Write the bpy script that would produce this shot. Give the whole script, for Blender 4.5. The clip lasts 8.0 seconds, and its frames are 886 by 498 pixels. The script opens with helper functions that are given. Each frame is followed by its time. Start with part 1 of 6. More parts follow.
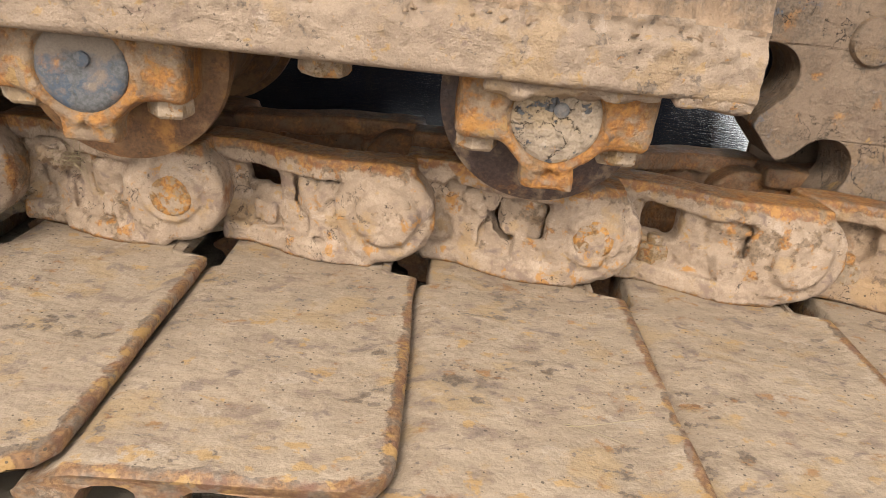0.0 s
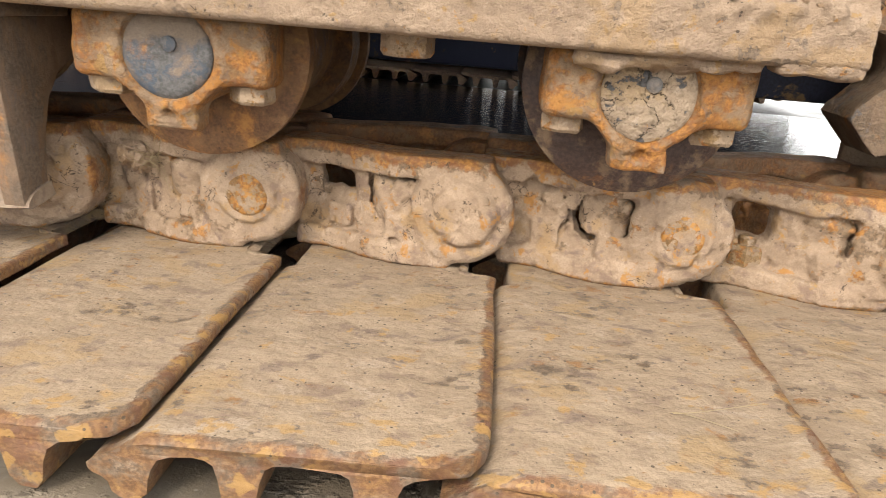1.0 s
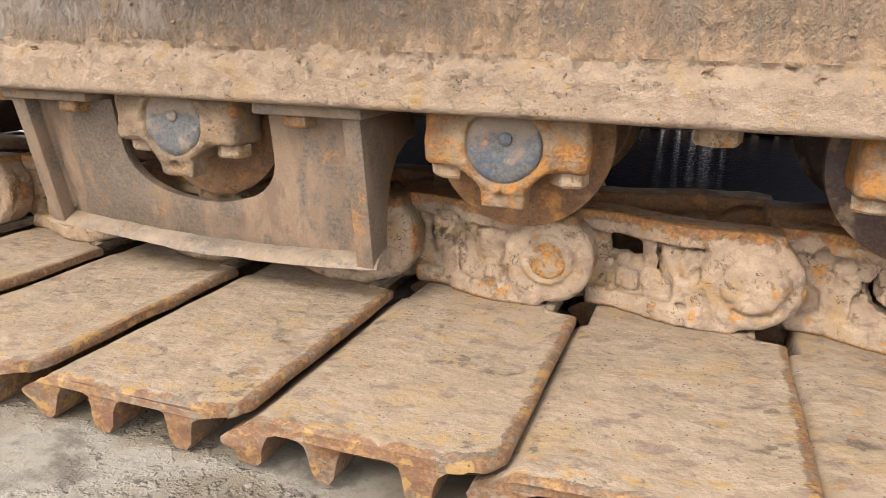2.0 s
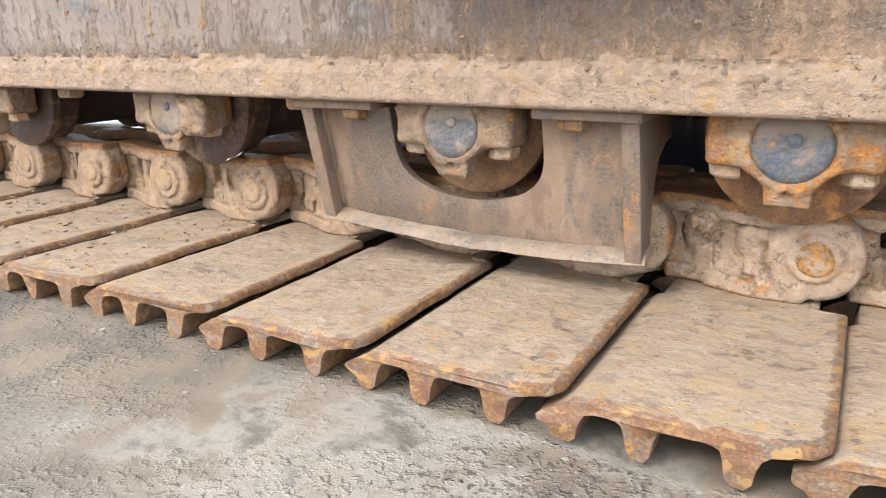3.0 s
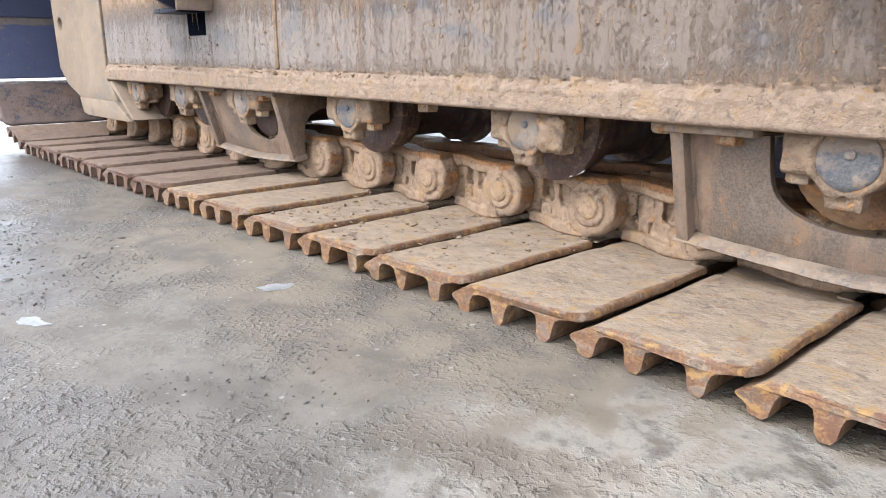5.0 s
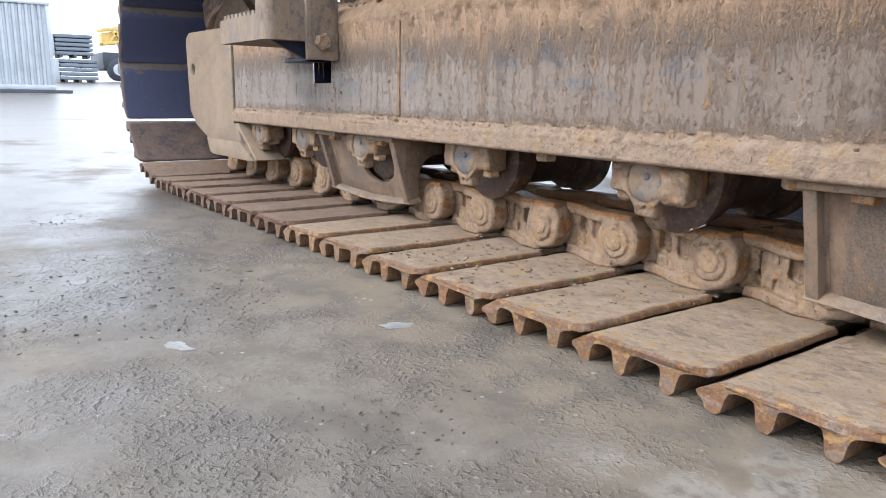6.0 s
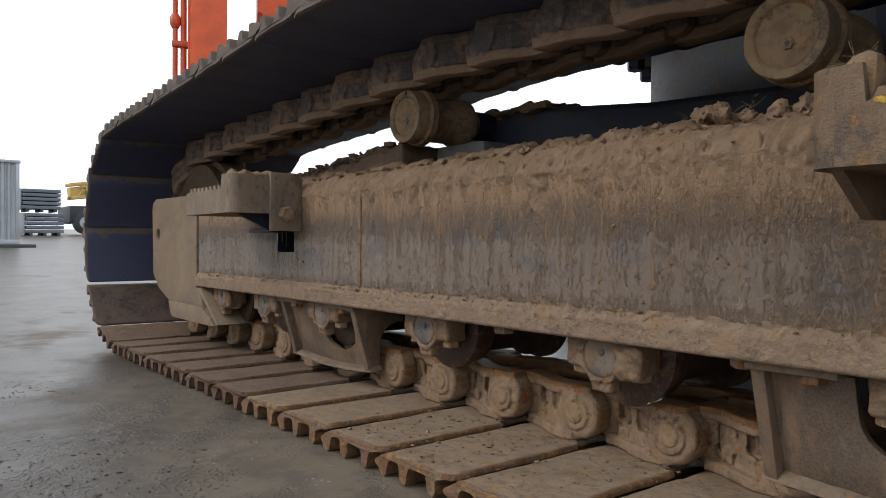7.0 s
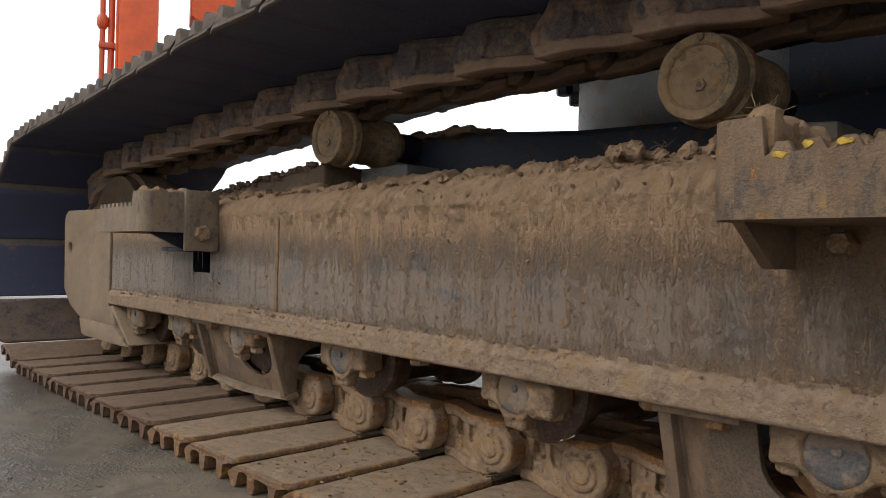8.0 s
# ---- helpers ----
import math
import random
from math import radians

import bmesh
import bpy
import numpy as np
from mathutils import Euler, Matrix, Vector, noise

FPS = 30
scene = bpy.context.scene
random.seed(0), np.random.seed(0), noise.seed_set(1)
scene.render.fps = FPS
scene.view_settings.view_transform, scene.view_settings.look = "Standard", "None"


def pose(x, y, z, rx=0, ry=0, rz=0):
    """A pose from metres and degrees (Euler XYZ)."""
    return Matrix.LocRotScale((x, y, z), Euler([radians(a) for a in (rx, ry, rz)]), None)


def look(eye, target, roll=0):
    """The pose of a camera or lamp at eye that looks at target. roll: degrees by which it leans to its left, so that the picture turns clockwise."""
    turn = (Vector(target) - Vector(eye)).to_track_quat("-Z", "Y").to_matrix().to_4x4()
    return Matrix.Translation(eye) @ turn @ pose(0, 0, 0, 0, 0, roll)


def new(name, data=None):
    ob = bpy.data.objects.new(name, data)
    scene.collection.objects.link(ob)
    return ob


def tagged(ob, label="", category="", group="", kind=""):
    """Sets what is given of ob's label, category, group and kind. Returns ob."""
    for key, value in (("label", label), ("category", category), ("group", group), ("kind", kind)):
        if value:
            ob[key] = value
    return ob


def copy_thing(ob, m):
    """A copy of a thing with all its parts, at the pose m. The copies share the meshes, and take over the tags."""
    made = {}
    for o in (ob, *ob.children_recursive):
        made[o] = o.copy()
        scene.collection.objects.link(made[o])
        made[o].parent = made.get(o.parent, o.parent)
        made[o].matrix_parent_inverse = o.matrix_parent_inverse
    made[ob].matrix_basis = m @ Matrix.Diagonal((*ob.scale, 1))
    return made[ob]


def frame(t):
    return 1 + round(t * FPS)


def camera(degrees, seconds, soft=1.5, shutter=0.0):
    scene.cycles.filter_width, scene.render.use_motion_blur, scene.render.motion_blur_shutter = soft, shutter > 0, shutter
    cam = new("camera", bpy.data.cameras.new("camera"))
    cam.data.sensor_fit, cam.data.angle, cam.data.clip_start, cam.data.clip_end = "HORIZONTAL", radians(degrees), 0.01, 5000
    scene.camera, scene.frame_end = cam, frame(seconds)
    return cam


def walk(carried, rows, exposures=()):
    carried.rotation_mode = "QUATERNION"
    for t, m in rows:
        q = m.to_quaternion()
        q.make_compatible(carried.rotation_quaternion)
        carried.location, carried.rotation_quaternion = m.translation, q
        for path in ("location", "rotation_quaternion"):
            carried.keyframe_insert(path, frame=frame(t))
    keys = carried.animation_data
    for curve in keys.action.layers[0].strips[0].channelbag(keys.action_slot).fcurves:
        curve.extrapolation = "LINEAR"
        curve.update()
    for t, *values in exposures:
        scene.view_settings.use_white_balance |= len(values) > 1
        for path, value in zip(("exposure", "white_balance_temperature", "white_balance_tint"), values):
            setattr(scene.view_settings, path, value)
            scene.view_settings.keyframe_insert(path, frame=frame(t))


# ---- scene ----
cam = camera(62.6, 8.0, soft=0.8, shutter=0.08)
PATH = [
    (0, (0.383, -0.313, 0.322), (0.429, 1.531, -0.45), 6.4),
    (0.5, (0.383, -0.304, 0.27), (0.429, 1.589, -0.374), 6.9),
    (1, (0.365, -0.311, 0.26), (0.253, 1.585, -0.365), 4.6),
    (1.5, (0.327, -0.348, 0.296), (-0.105, 1.507, -0.316), 2.1),
    (1.7, (0.309, -0.366, 0.301), (-0.218, 1.475, -0.275), 1.8),
    (2.8, (0.209, -0.462, 0.309), (-0.666, 1.244, -0.26), -0.3),
    (3, (0.179, -0.489, 0.315), (-0.775, 1.173, -0.257), -0.8),
    (3.5, (0.12, -0.542, 0.329), (-1.018, 1.001, -0.241), -0.9),
    (4, (0.084, -0.576, 0.326), (-1.173, 0.877, -0.231), -0.4),
    (4.5, (0.065, -0.603, 0.324), (-1.269, 0.781, -0.228), -0.2),
    (4.7, (0.064, -0.611, 0.322), (-1.302, 0.747, -0.215), -0.2),
    (5.8, (0.05, -0.658, 0.335), (-1.5, 0.513, -0.137), 0.8),
    (6, (0.05, -0.674, 0.334), (-1.536, 0.473, -0.077), 0.9),
    (6.5, (0.065, -0.682, 0.371), (-1.551, 0.492, 0.266), 1.7),
    (7, (0.063, -0.67, 0.384), (-1.503, 0.573, 0.37), 0.3),
    (7.5, (0.061, -0.641, 0.392), (-1.445, 0.674, 0.39), 0.7),
    (8, (0.065, -0.623, 0.418), (-1.392, 0.748, 0.434), 1.3),
]
walk(cam, [(t, look(eye, target, roll)) for t, eye, target, roll in PATH],
     exposures=[(0, 1.14, 6880, 10), (1, 1.21, 7130, 10), (1.5, 1.22, 7050, 10), (3, 1.46, 6200, 10), (4, 1.33, 5930, 10), (4.5, 1.36, 5850, 10), (6, 0.93, 5900, 10),
                (6.5, 0.33, 6100, 10), (7, -0.47, 6450, 10), (7.5, -0.56, 6800, 10), (8, -0.36, 6850, 10)])

# ---- daylight under an overcast sky ----
SUN_HIGH, SUN_TURN = 40.0, 200.0
world = bpy.data.worlds.new("overcast_sky")
scene.world = world
world.use_nodes = True
wn = world.node_tree
wn.nodes.clear()
w_out = wn.nodes.new("ShaderNodeOutputWorld")
w_bg = wn.nodes.new("ShaderNodeBackground")
w_sky = wn.nodes.new("ShaderNodeTexSky")
w_sky.sky_type, w_sky.sun_disc = "NISHITA", False
w_sky.sun_elevation, w_sky.sun_rotation = radians(SUN_HIGH), radians(SUN_TURN)
w_sky.air_density, w_sky.dust_density = 1.0, 4.0
w_grey = wn.nodes.new("ShaderNodeHueSaturation")
w_grey.inputs["Saturation"].default_value = 0.35
w_cloud = wn.nodes.new("ShaderNodeMix")
w_cloud.data_type = "RGBA"
w_cloud.inputs[0].default_value = 0.85
w_cloud.inputs[7].default_value = (12.0, 12.6, 13.4, 1.0)
w_bg.inputs["Strength"].default_value = 0.15
wn.links.new(w_sky.outputs["Color"], w_grey.inputs["Color"])
wn.links.new(w_grey.outputs["Color"], w_cloud.inputs[6])
wn.links.new(w_cloud.outputs[2], w_bg.inputs["Color"])
wn.links.new(w_bg.outputs["Background"], w_out.inputs["Surface"])

sun = new("sun", bpy.data.lights.new("sun", "SUN"))
sun.data.energy, sun.data.angle, sun.data.color = 1.45, radians(15), (1.0, 0.96, 0.90)
sun.matrix_world = look((-1.5, -4.1, 3.6), (0, 0, 0))


# ---- materials ----
def shader(name):
    m = bpy.data.materials.new(name)
    m.use_nodes = True
    nt = m.node_tree
    return m, nt, nt.nodes["Principled BSDF"]


def node(nt, kind, props=(), **inputs):
    n = nt.nodes.new(kind)
    for key, value in props:
        if key == "operation":
            n.operation = value
        elif key == "clamp":
            n.clamp = value
        elif key == "interpolation_type":
            n.interpolation_type = value
        elif key == "feature":
            n.feature = value
    for key, value in inputs.items():
        slot = n.inputs[key.replace("_", " ")] if key.replace("_", " ") in n.inputs else n.inputs[int(key[1:])]
        if isinstance(value, bpy.types.NodeSocket):
            nt.links.new(value, slot)
        else:
            slot.default_value = value
    return n


def coords(nt, stretch=(1, 1, 1), spread=7.0):
    """Local metres, shifted by a random step for each object."""
    tc = node(nt, "ShaderNodeTexCoord")
    info = node(nt, "ShaderNodeObjectInfo")
    step = node(nt, "ShaderNodeMath", [("operation", "MULTIPLY")], i0=info.outputs["Random"], i1=spread)
    moved = node(nt, "ShaderNodeVectorMath", [("operation", "ADD")], i0=tc.outputs["Object"], i1=step.outputs[0])
    if stretch == (1, 1, 1):
        return moved.outputs[0]
    return node(nt, "ShaderNodeVectorMath", [("operation", "MULTIPLY")], i0=moved.outputs[0], i1=stretch).outputs[0]


def grain(nt, at, scale, detail=5.0, rough=0.6, warp=0.0):
    return node(nt, "ShaderNodeTexNoise", Vector=at, Scale=scale, Detail=detail, Roughness=rough, Distortion=warp).outputs["Fac"]


def step(nt, value, low, high):
    return node(nt, "ShaderNodeMapRange", [("clamp", True), ("interpolation_type", "SMOOTHSTEP")], Value=value, From_Min=low, From_Max=high).outputs[0]


def times(nt, a, b):
    return node(nt, "ShaderNodeMath", [("operation", "MULTIPLY")], i0=a, i1=b).outputs[0]


def plus(nt, a, b):
    return node(nt, "ShaderNodeMath", [("operation", "ADD")], i0=a, i1=b).outputs[0]


def blend(nt, fac, a, b):
    n = nt.nodes.new("ShaderNodeMix")
    n.data_type = "RGBA"
    for slot, value in ((0, fac), (6, a), (7, b)):
        if isinstance(value, bpy.types.NodeSocket):
            nt.links.new(value, n.inputs[slot])
        else:
            n.inputs[slot].default_value = (*value, 1.0) if isinstance(value, tuple) else value
    return n.outputs[2]


def relief(nt, bsdf, heights, strength=1.0, metres=0.004):
    total = None
    for value, weight in heights:
        h = times(nt, value, weight)
        total = h if total is None else plus(nt, total, h)
    b = node(nt, "ShaderNodeBump", Height=total, Strength=strength, Distance=metres)
    nt.links.new(b.outputs[0], bsdf.inputs["Normal"])


def share(part_of, spread):
    """The noise level above which lies that share of the surface."""
    p = min(max(part_of, 0.002), 0.998)
    return 0.5 - spread * 4.91 * (p**0.14 - (1 - p) ** 0.14)


def near_edges(nt, edges):
    """1 where a local coordinate is past any of the limits (axis, from, to), fading between them."""
    tc = node(nt, "ShaderNodeTexCoord")
    xyz = node(nt, "ShaderNodeSeparateXYZ", i0=tc.outputs["Object"])
    total = None
    for axis, low, high in edges:
        v = step(nt, xyz.outputs["XYZ".index(axis)], low, high) if high > low else node(
            nt, "ShaderNodeMath", [("operation", "SUBTRACT")], i0=1.0, i1=step(nt, xyz.outputs["XYZ".index(axis)], high, low)).outputs[0]
        total = v if total is None else node(nt, "ShaderNodeMath", [("operation", "MAXIMUM")], i0=total, i1=v).outputs[0]
    return total


def voronoi_dots(nt, at, scale, gate):
    """Scattered round specks of uneven size, in clumps."""
    v = node(nt, "ShaderNodeTexVoronoi", Vector=at, Scale=scale)
    size = node(nt, "ShaderNodeMapRange", Value=node(nt, "ShaderNodeSeparateColor", i0=v.outputs["Color"]).outputs[0], To_Min=0.02, To_Max=0.22).outputs[0]
    near = node(nt, "ShaderNodeMath", [("operation", "SUBTRACT")], i0=size, i1=v.outputs["Distance"]).outputs[0]
    return times(nt, step(nt, near, -0.02, 0.03), gate)


def crack_lines(nt, at, scale, thin=0.008, cover=0.45):
    """Thin wandering cracks, broken off here and there."""
    n = grain(nt, at, scale, 5, 0.6, 0.9)
    off = node(nt, "ShaderNodeMath", [("operation", "ABSOLUTE")], i0=plus(nt, n, -0.5)).outputs[0]
    line = node(nt, "ShaderNodeMath", [("operation", "SUBTRACT")], i0=1.0, i1=step(nt, off, thin * 0.4, thin)).outputs[0]
    gate = grain(nt, node(nt, "ShaderNodeVectorMath", [("operation", "ADD")], i0=at, i1=(5.3, 2.1, 7.7)).outputs[0], scale * 0.8, 4, 0.6)
    e = share(cover, 0.085)
    return times(nt, line, step(nt, gate, e - 0.01, e + 0.03))


def tint(c, f, g=None, h=None):
    return (c[0] * f, c[1] * (f if g is None else g), c[2] * (f if h is None else h))


def muddy_steel(name, base, mud=(0.20, 0.145, 0.098), cover=0.6, rust=0.1, rust_colour=(0.30, 0.140, 0.040), paint=None, painted=0.0,
                dark=0.08, size=1.0, bump=1.0, gloss=0.55, pits=0.5, stretch=(1, 1, 1), edges=None, high=None,
                pale=0.08, ochre=0.03, specks=0.15, cracks=0.0, fuzz=0.5, contrast=0.8, soft=1.0, waves=0.6, fringe=None):
    """Steel under dried mud: bare or painted base, rust breaking through, stains, specks, cracks. cover, rust, painted, dark, pale, ochre: shares of
    the surface. edges: where rust gathers. fringe: where ochre rust shows more. high: where the mud lies thicker."""
    m, nt, bsdf = shader(name)
    at = coords(nt, stretch)
    big = grain(nt, at, 9 / size, 8, 0.62, 0.25)
    mid = grain(nt, coords(nt, stretch, 11.0), 48 / size, 7, 0.62, 0.15)
    chip = grain(nt, coords(nt, stretch, 13.0), 26 / size, 9, 0.66, 0.35)
    stain = grain(nt, coords(nt, stretch, 3.0), 22 / size, 8, 0.62, 0.5)
    light = grain(nt, coords(nt, stretch, 19.0), 15 / size, 9, 0.66, 0.5)
    flake = grain(nt, coords(nt, stretch, 17.0), 30 / size, 7, 0.60, 0.6)
    fine = grain(nt, coords(nt, (1, 1, 1), 5.0), 320, 4, 0.65)
    dust = grain(nt, coords(nt, (1, 1, 1), 53.0), 780, 3, 0.7)
    # steel, paint and rust
    under = blend(nt, step(nt, fine, 0.35, 0.65), base, tint(base, 0.6))
    if paint:
        e = share(painted, 0.085)
        under = blend(nt, step(nt, mid, e - 0.012, e + 0.03), under, paint)
    rusty = blend(nt, step(nt, fine, 0.36, 0.62), rust_colour, tint(rust_colour, 0.6, 0.55, 0.6))
    rusty = blend(nt, step(nt, mid, 0.45, 0.62), rusty, tint(rust_colour, 0.55, 0.46, 0.6))
    e = share(rust * 2.2, 0.085)
    under = blend(nt, step(nt, chip, e - 0.02 * soft, e + 0.03 * soft), under, rusty)
    # mud: broad tone, thin flakes, pale dry patches, darker damp ones
    soil = blend(nt, step(nt, big, 0.38, 0.62), tint(mud, 0.90, 0.885, 0.87), tint(mud, 1.06))
    soil = blend(nt, times(nt, step(nt, fine, 0.45, 0.65), 0.22), soil, tint(mud, 0.70))
    soil = blend(nt, times(nt, step(nt, mid, 0.50, 0.60), 0.30), soil, tint(mud, 0.80, 0.79, 0.82))
    e = share(pale, 0.085)
    soil = blend(nt, times(nt, step(nt, light, e - 0.008, e + 0.03), 0.7), soil, tint(mud, 1.20, 1.27, 1.38))
    e = share(pale * 1.4, 0.085)
    soil = blend(nt, times(nt, step(nt, flake, e - 0.004, e + 0.012), 0.5), soil, tint(mud, 1.12, 1.15, 1.18))
    mottle = grain(nt, coords(nt, stretch, 41.0), 24 / size, 8, 0.66, 0.15)
    here = step(nt, plus(nt, times(nt, big, 0.6), times(nt, light, 0.4)), 0.46, 0.54)
    peel = times(nt, step(nt, mottle, 0.540, 0.546), here)
    soil = blend(nt, times(nt, peel, contrast * 0.7), soil, tint(mud, 0.77, 0.74, 0.74))
    soil = blend(nt, times(nt, times(nt, step(nt, mottle, 0.585, 0.597), here), contrast * 0.7), soil, tint(mud, 0.66, 0.62, 0.66))
    soil = blend(nt, times(nt, step(nt, mottle, 0.440, 0.425), contrast * 0.6), soil, tint(mud, 1.16, 1.18, 1.20))
    yellow = grain(nt, coords(nt, stretch, 43.0), 10 / size, 8, 0.62, 0.1)
    soil = blend(nt, times(nt, step(nt, yellow, 0.55, 0.62), contrast * 0.55), soil, tint(mud, 1.06, 0.94, 0.66))
    soil = blend(nt, times(nt, step(nt, dust, 0.50, 0.60), 0.20 + 0.16 * contrast), soil, tint(mud, 0.72, 0.70, 0.70))
    soil = blend(nt, times(nt, step(nt, dust, 0.46, 0.38), 0.16 * contrast), soil, tint(mud, 1.22, 1.24, 1.26))
    where, spread = plus(nt, times(nt, big, 0.5), times(nt, mid, 0.5)), 0.062
    if high:
        where = plus(nt, where, times(nt, near_edges(nt, high), 0.2))
    if edges:
        worn = near_edges(nt, edges)
        where = plus(nt, where, times(nt, worn, -0.13))
    e = share(cover, spread)
    covered = step(nt, where, e - 0.014 * soft, e + 0.014 * soft)
    colour = blend(nt, covered, under, soil)
    if edges:
        flaky = times(nt, step(nt, plus(nt, times(nt, chip, 0.75), times(nt, worn, 0.165)), 0.43, 0.56), 0.85)
        colour = blend(nt, flaky, colour, rusty)
    # grey stains with a darker heart
    e = share(dark, 0.085)
    colour = blend(nt, times(nt, step(nt, stain, e - 0.006, e + 0.012), 0.7), colour, tint(mud, 0.66, 0.64, 0.70))
    colour = blend(nt, times(nt, step(nt, stain, e + 0.03, e + 0.06), 0.5), colour, tint(mud, 0.42, 0.41, 0.46))
    # ochre flecks and rust spots
    e = share(ochre, 0.085)
    spot = grain(nt, coords(nt, stretch, 23.0), 34 / size, 6, 0.6, 0.3)
    amid = step(nt, big, 0.42, 0.54)
    if fringe:
        by = near_edges(nt, fringe)
        spot = plus(nt, spot, times(nt, by, 0.052))
        amid = node(nt, "ShaderNodeMath", [("operation", "MAXIMUM")], i0=amid, i1=by).outputs[0]
    colour = blend(nt, times(nt, times(nt, step(nt, spot, e - 0.015, e + 0.035), amid), 0.68), colour, (0.280, 0.162, 0.056))
    e = share(rust * 0.7, 0.085)
    colour = blend(nt, times(nt, step(nt, chip, e - 0.01 * soft, e + 0.025 * soft), 0.75), colour, tint(rust_colour, 1.05, 1.08, 1.1))
    # specks
    clump = grain(nt, coords(nt, (1, 1, 1), 29.0), 17, 3, 0.6)
    e = share(specks * pits * 2, 0.085)
    dots = voronoi_dots(nt, coords(nt, (1, 1, 1), 31.0), 190, step(nt, clump, e, e + 0.04))
    colour = blend(nt, times(nt, dots, 0.85), colour, tint(mud, 0.22))
    swell = grain(nt, coords(nt, stretch, 11.0), 40 / size, 3, 0.5, 0.2)
    ripple = grain(nt, coords(nt, (1, 1, 1), 47.0), 150, 3, 0.5, 0.3)
    heights = [(covered, 0.10), (peel, -0.16), (swell, waves), (ripple, 0.50), (fine, fuzz * 0.60), (dust, fuzz * 0.30), (dots, -0.12)]
    if cracks:
        line = crack_lines(nt, coords(nt, (1, 1, 1), 37.0), 17 / size, 0.009, cracks)
        colour = blend(nt, times(nt, line, 0.85), colour, tint(mud, 0.13))
        heights.append((line, -0.5))
    nt.links.new(colour, bsdf.inputs["Base Color"])
    rough = node(nt, "ShaderNodeMapRange", Value=covered, To_Min=gloss, To_Max=0.92)
    nt.links.new(rough.outputs[0], bsdf.inputs["Roughness"])
    bsdf.inputs["Specular IOR Level"].default_value = 0.3
    relief(nt, bsdf, heights, bump, 0.006)
    return m


def plate_paint(name, mud):
    """The beam's side: worn blue-grey paint under a thin brown film, mud trickling down it in streaks of several widths."""
    m, nt, bsdf = shader(name)
    xyz = node(nt, "ShaderNodeSeparateXYZ", i0=node(nt, "ShaderNodeTexCoord").outputs["Object"])
    level = lambda a, b, c, d: node(nt, "ShaderNodeMapRange", [("clamp", True)], Value=xyz.outputs[2], From_Min=a, From_Max=b, To_Min=c, To_Max=d).outputs[0]
    along = lambda a, b, c, d: node(nt, "ShaderNodeMapRange", [("clamp", True)], Value=xyz.outputs[0], From_Min=a, From_Max=b, To_Min=c, To_Max=d).outputs[0]
    big = grain(nt, coords(nt, (1, 1, 0.8), 0.0), 5, 7, 0.62, 0.3)
    blue = grain(nt, coords(nt, (0.8, 1, 1.6), 0.0), 9, 8, 0.64, 0.3)
    mid = grain(nt, coords(nt, (1, 1, 0.7), 0.0), 60, 7, 0.66, 0.2)
    fine = grain(nt, coords(nt, (1, 1, 0.8), 0.0), 330, 5, 0.68)
    dust = grain(nt, coords(nt, (1, 1, 1), 0.0), 760, 3, 0.7)
    runs = grain(nt, coords(nt, (95, 1, 5.0), 0.0), 1.0, 7, 0.62, 0.15)
    grit = grain(nt, coords(nt, (1, 1, 0.6), 0.0), 170, 5, 0.70, 0.2)
    hair = grain(nt, coords(nt, (240, 1, 9.0), 0.0), 1.0, 5, 0.60, 0.25)
    wide = grain(nt, coords(nt, (30, 1, 3.2), 0.0), 1.0, 7, 0.62, 0.5)
    # film over the paint, browner towards the driven end, greyer towards the idler
    film = blend(nt, along(-1.6, -0.6, 0.0, 1.0), (0.214, 0.168, 0.134), (0.182, 0.132, 0.095))
    film = blend(nt, times(nt, step(nt, big, 0.42, 0.58), 0.55), film, (0.152, 0.116, 0.088))
    c = blend(nt, times(nt, step(nt, wide, 0.50, 0.66), 0.14), film, (0.214, 0.138, 0.086))
    window = times(nt, level(0.30, 0.36, 0.0, 1.0), level(0.44, 0.50, 1.0, 0.0))
    worn = step(nt, plus(nt, times(nt, blue, 0.84), plus(nt, times(nt, grit, 0.10), times(nt, runs, 0.06))), 0.51, 0.59)
    cool = times(nt, times(nt, worn, window), along(-1.9, -1.2, 0.35, 1.0))
    c = blend(nt, times(nt, cool, 0.60), c, (0.090, 0.088, 0.094))
    teal = times(nt, times(nt, step(nt, blue, 0.60, 0.66), window), step(nt, mid, 0.40, 0.60))
    c = blend(nt, times(nt, teal, 0.55), c, (0.055, 0.085, 0.105))
    c = blend(nt, times(nt, step(nt, fine, 0.50, 0.60), 0.14), c, (0.080, 0.066, 0.056))
    c = blend(nt, times(nt, step(nt, dust, 0.55, 0.64), 0.30), c, tint(mud, 1.0))
    # trickles: long hairlines, then wider runs that thicken to the top
    c = blend(nt, times(nt, times(nt, step(nt, hair, 0.56, 0.66), step(nt, wide, 0.40, 0.55)), 0.15), c, tint(mud, 0.98, 0.98, 0.96))
    c = blend(nt, times(nt, step(nt, hair, 0.42, 0.30), 0.08), c, (0.120, 0.094, 0.076))
    drop = level(0.38, 0.50, -0.060, 0.22)
    foot = level(0.285, 0.312, 0.10, 0.0)
    near = along(-0.45, 0.15, 0.0, 0.11)
    h = plus(nt, plus(nt, times(nt, runs, 0.16), plus(nt, times(nt, hair, 0.04), times(nt, wide, 0.28))), plus(nt, plus(nt, times(nt, mid, 0.16), times(nt, grit, 0.36)), plus(nt, drop, plus(nt, near, foot))))
    covered = step(nt, h, 0.435, 0.625)
    thick = step(nt, h, 0.58, 0.66)
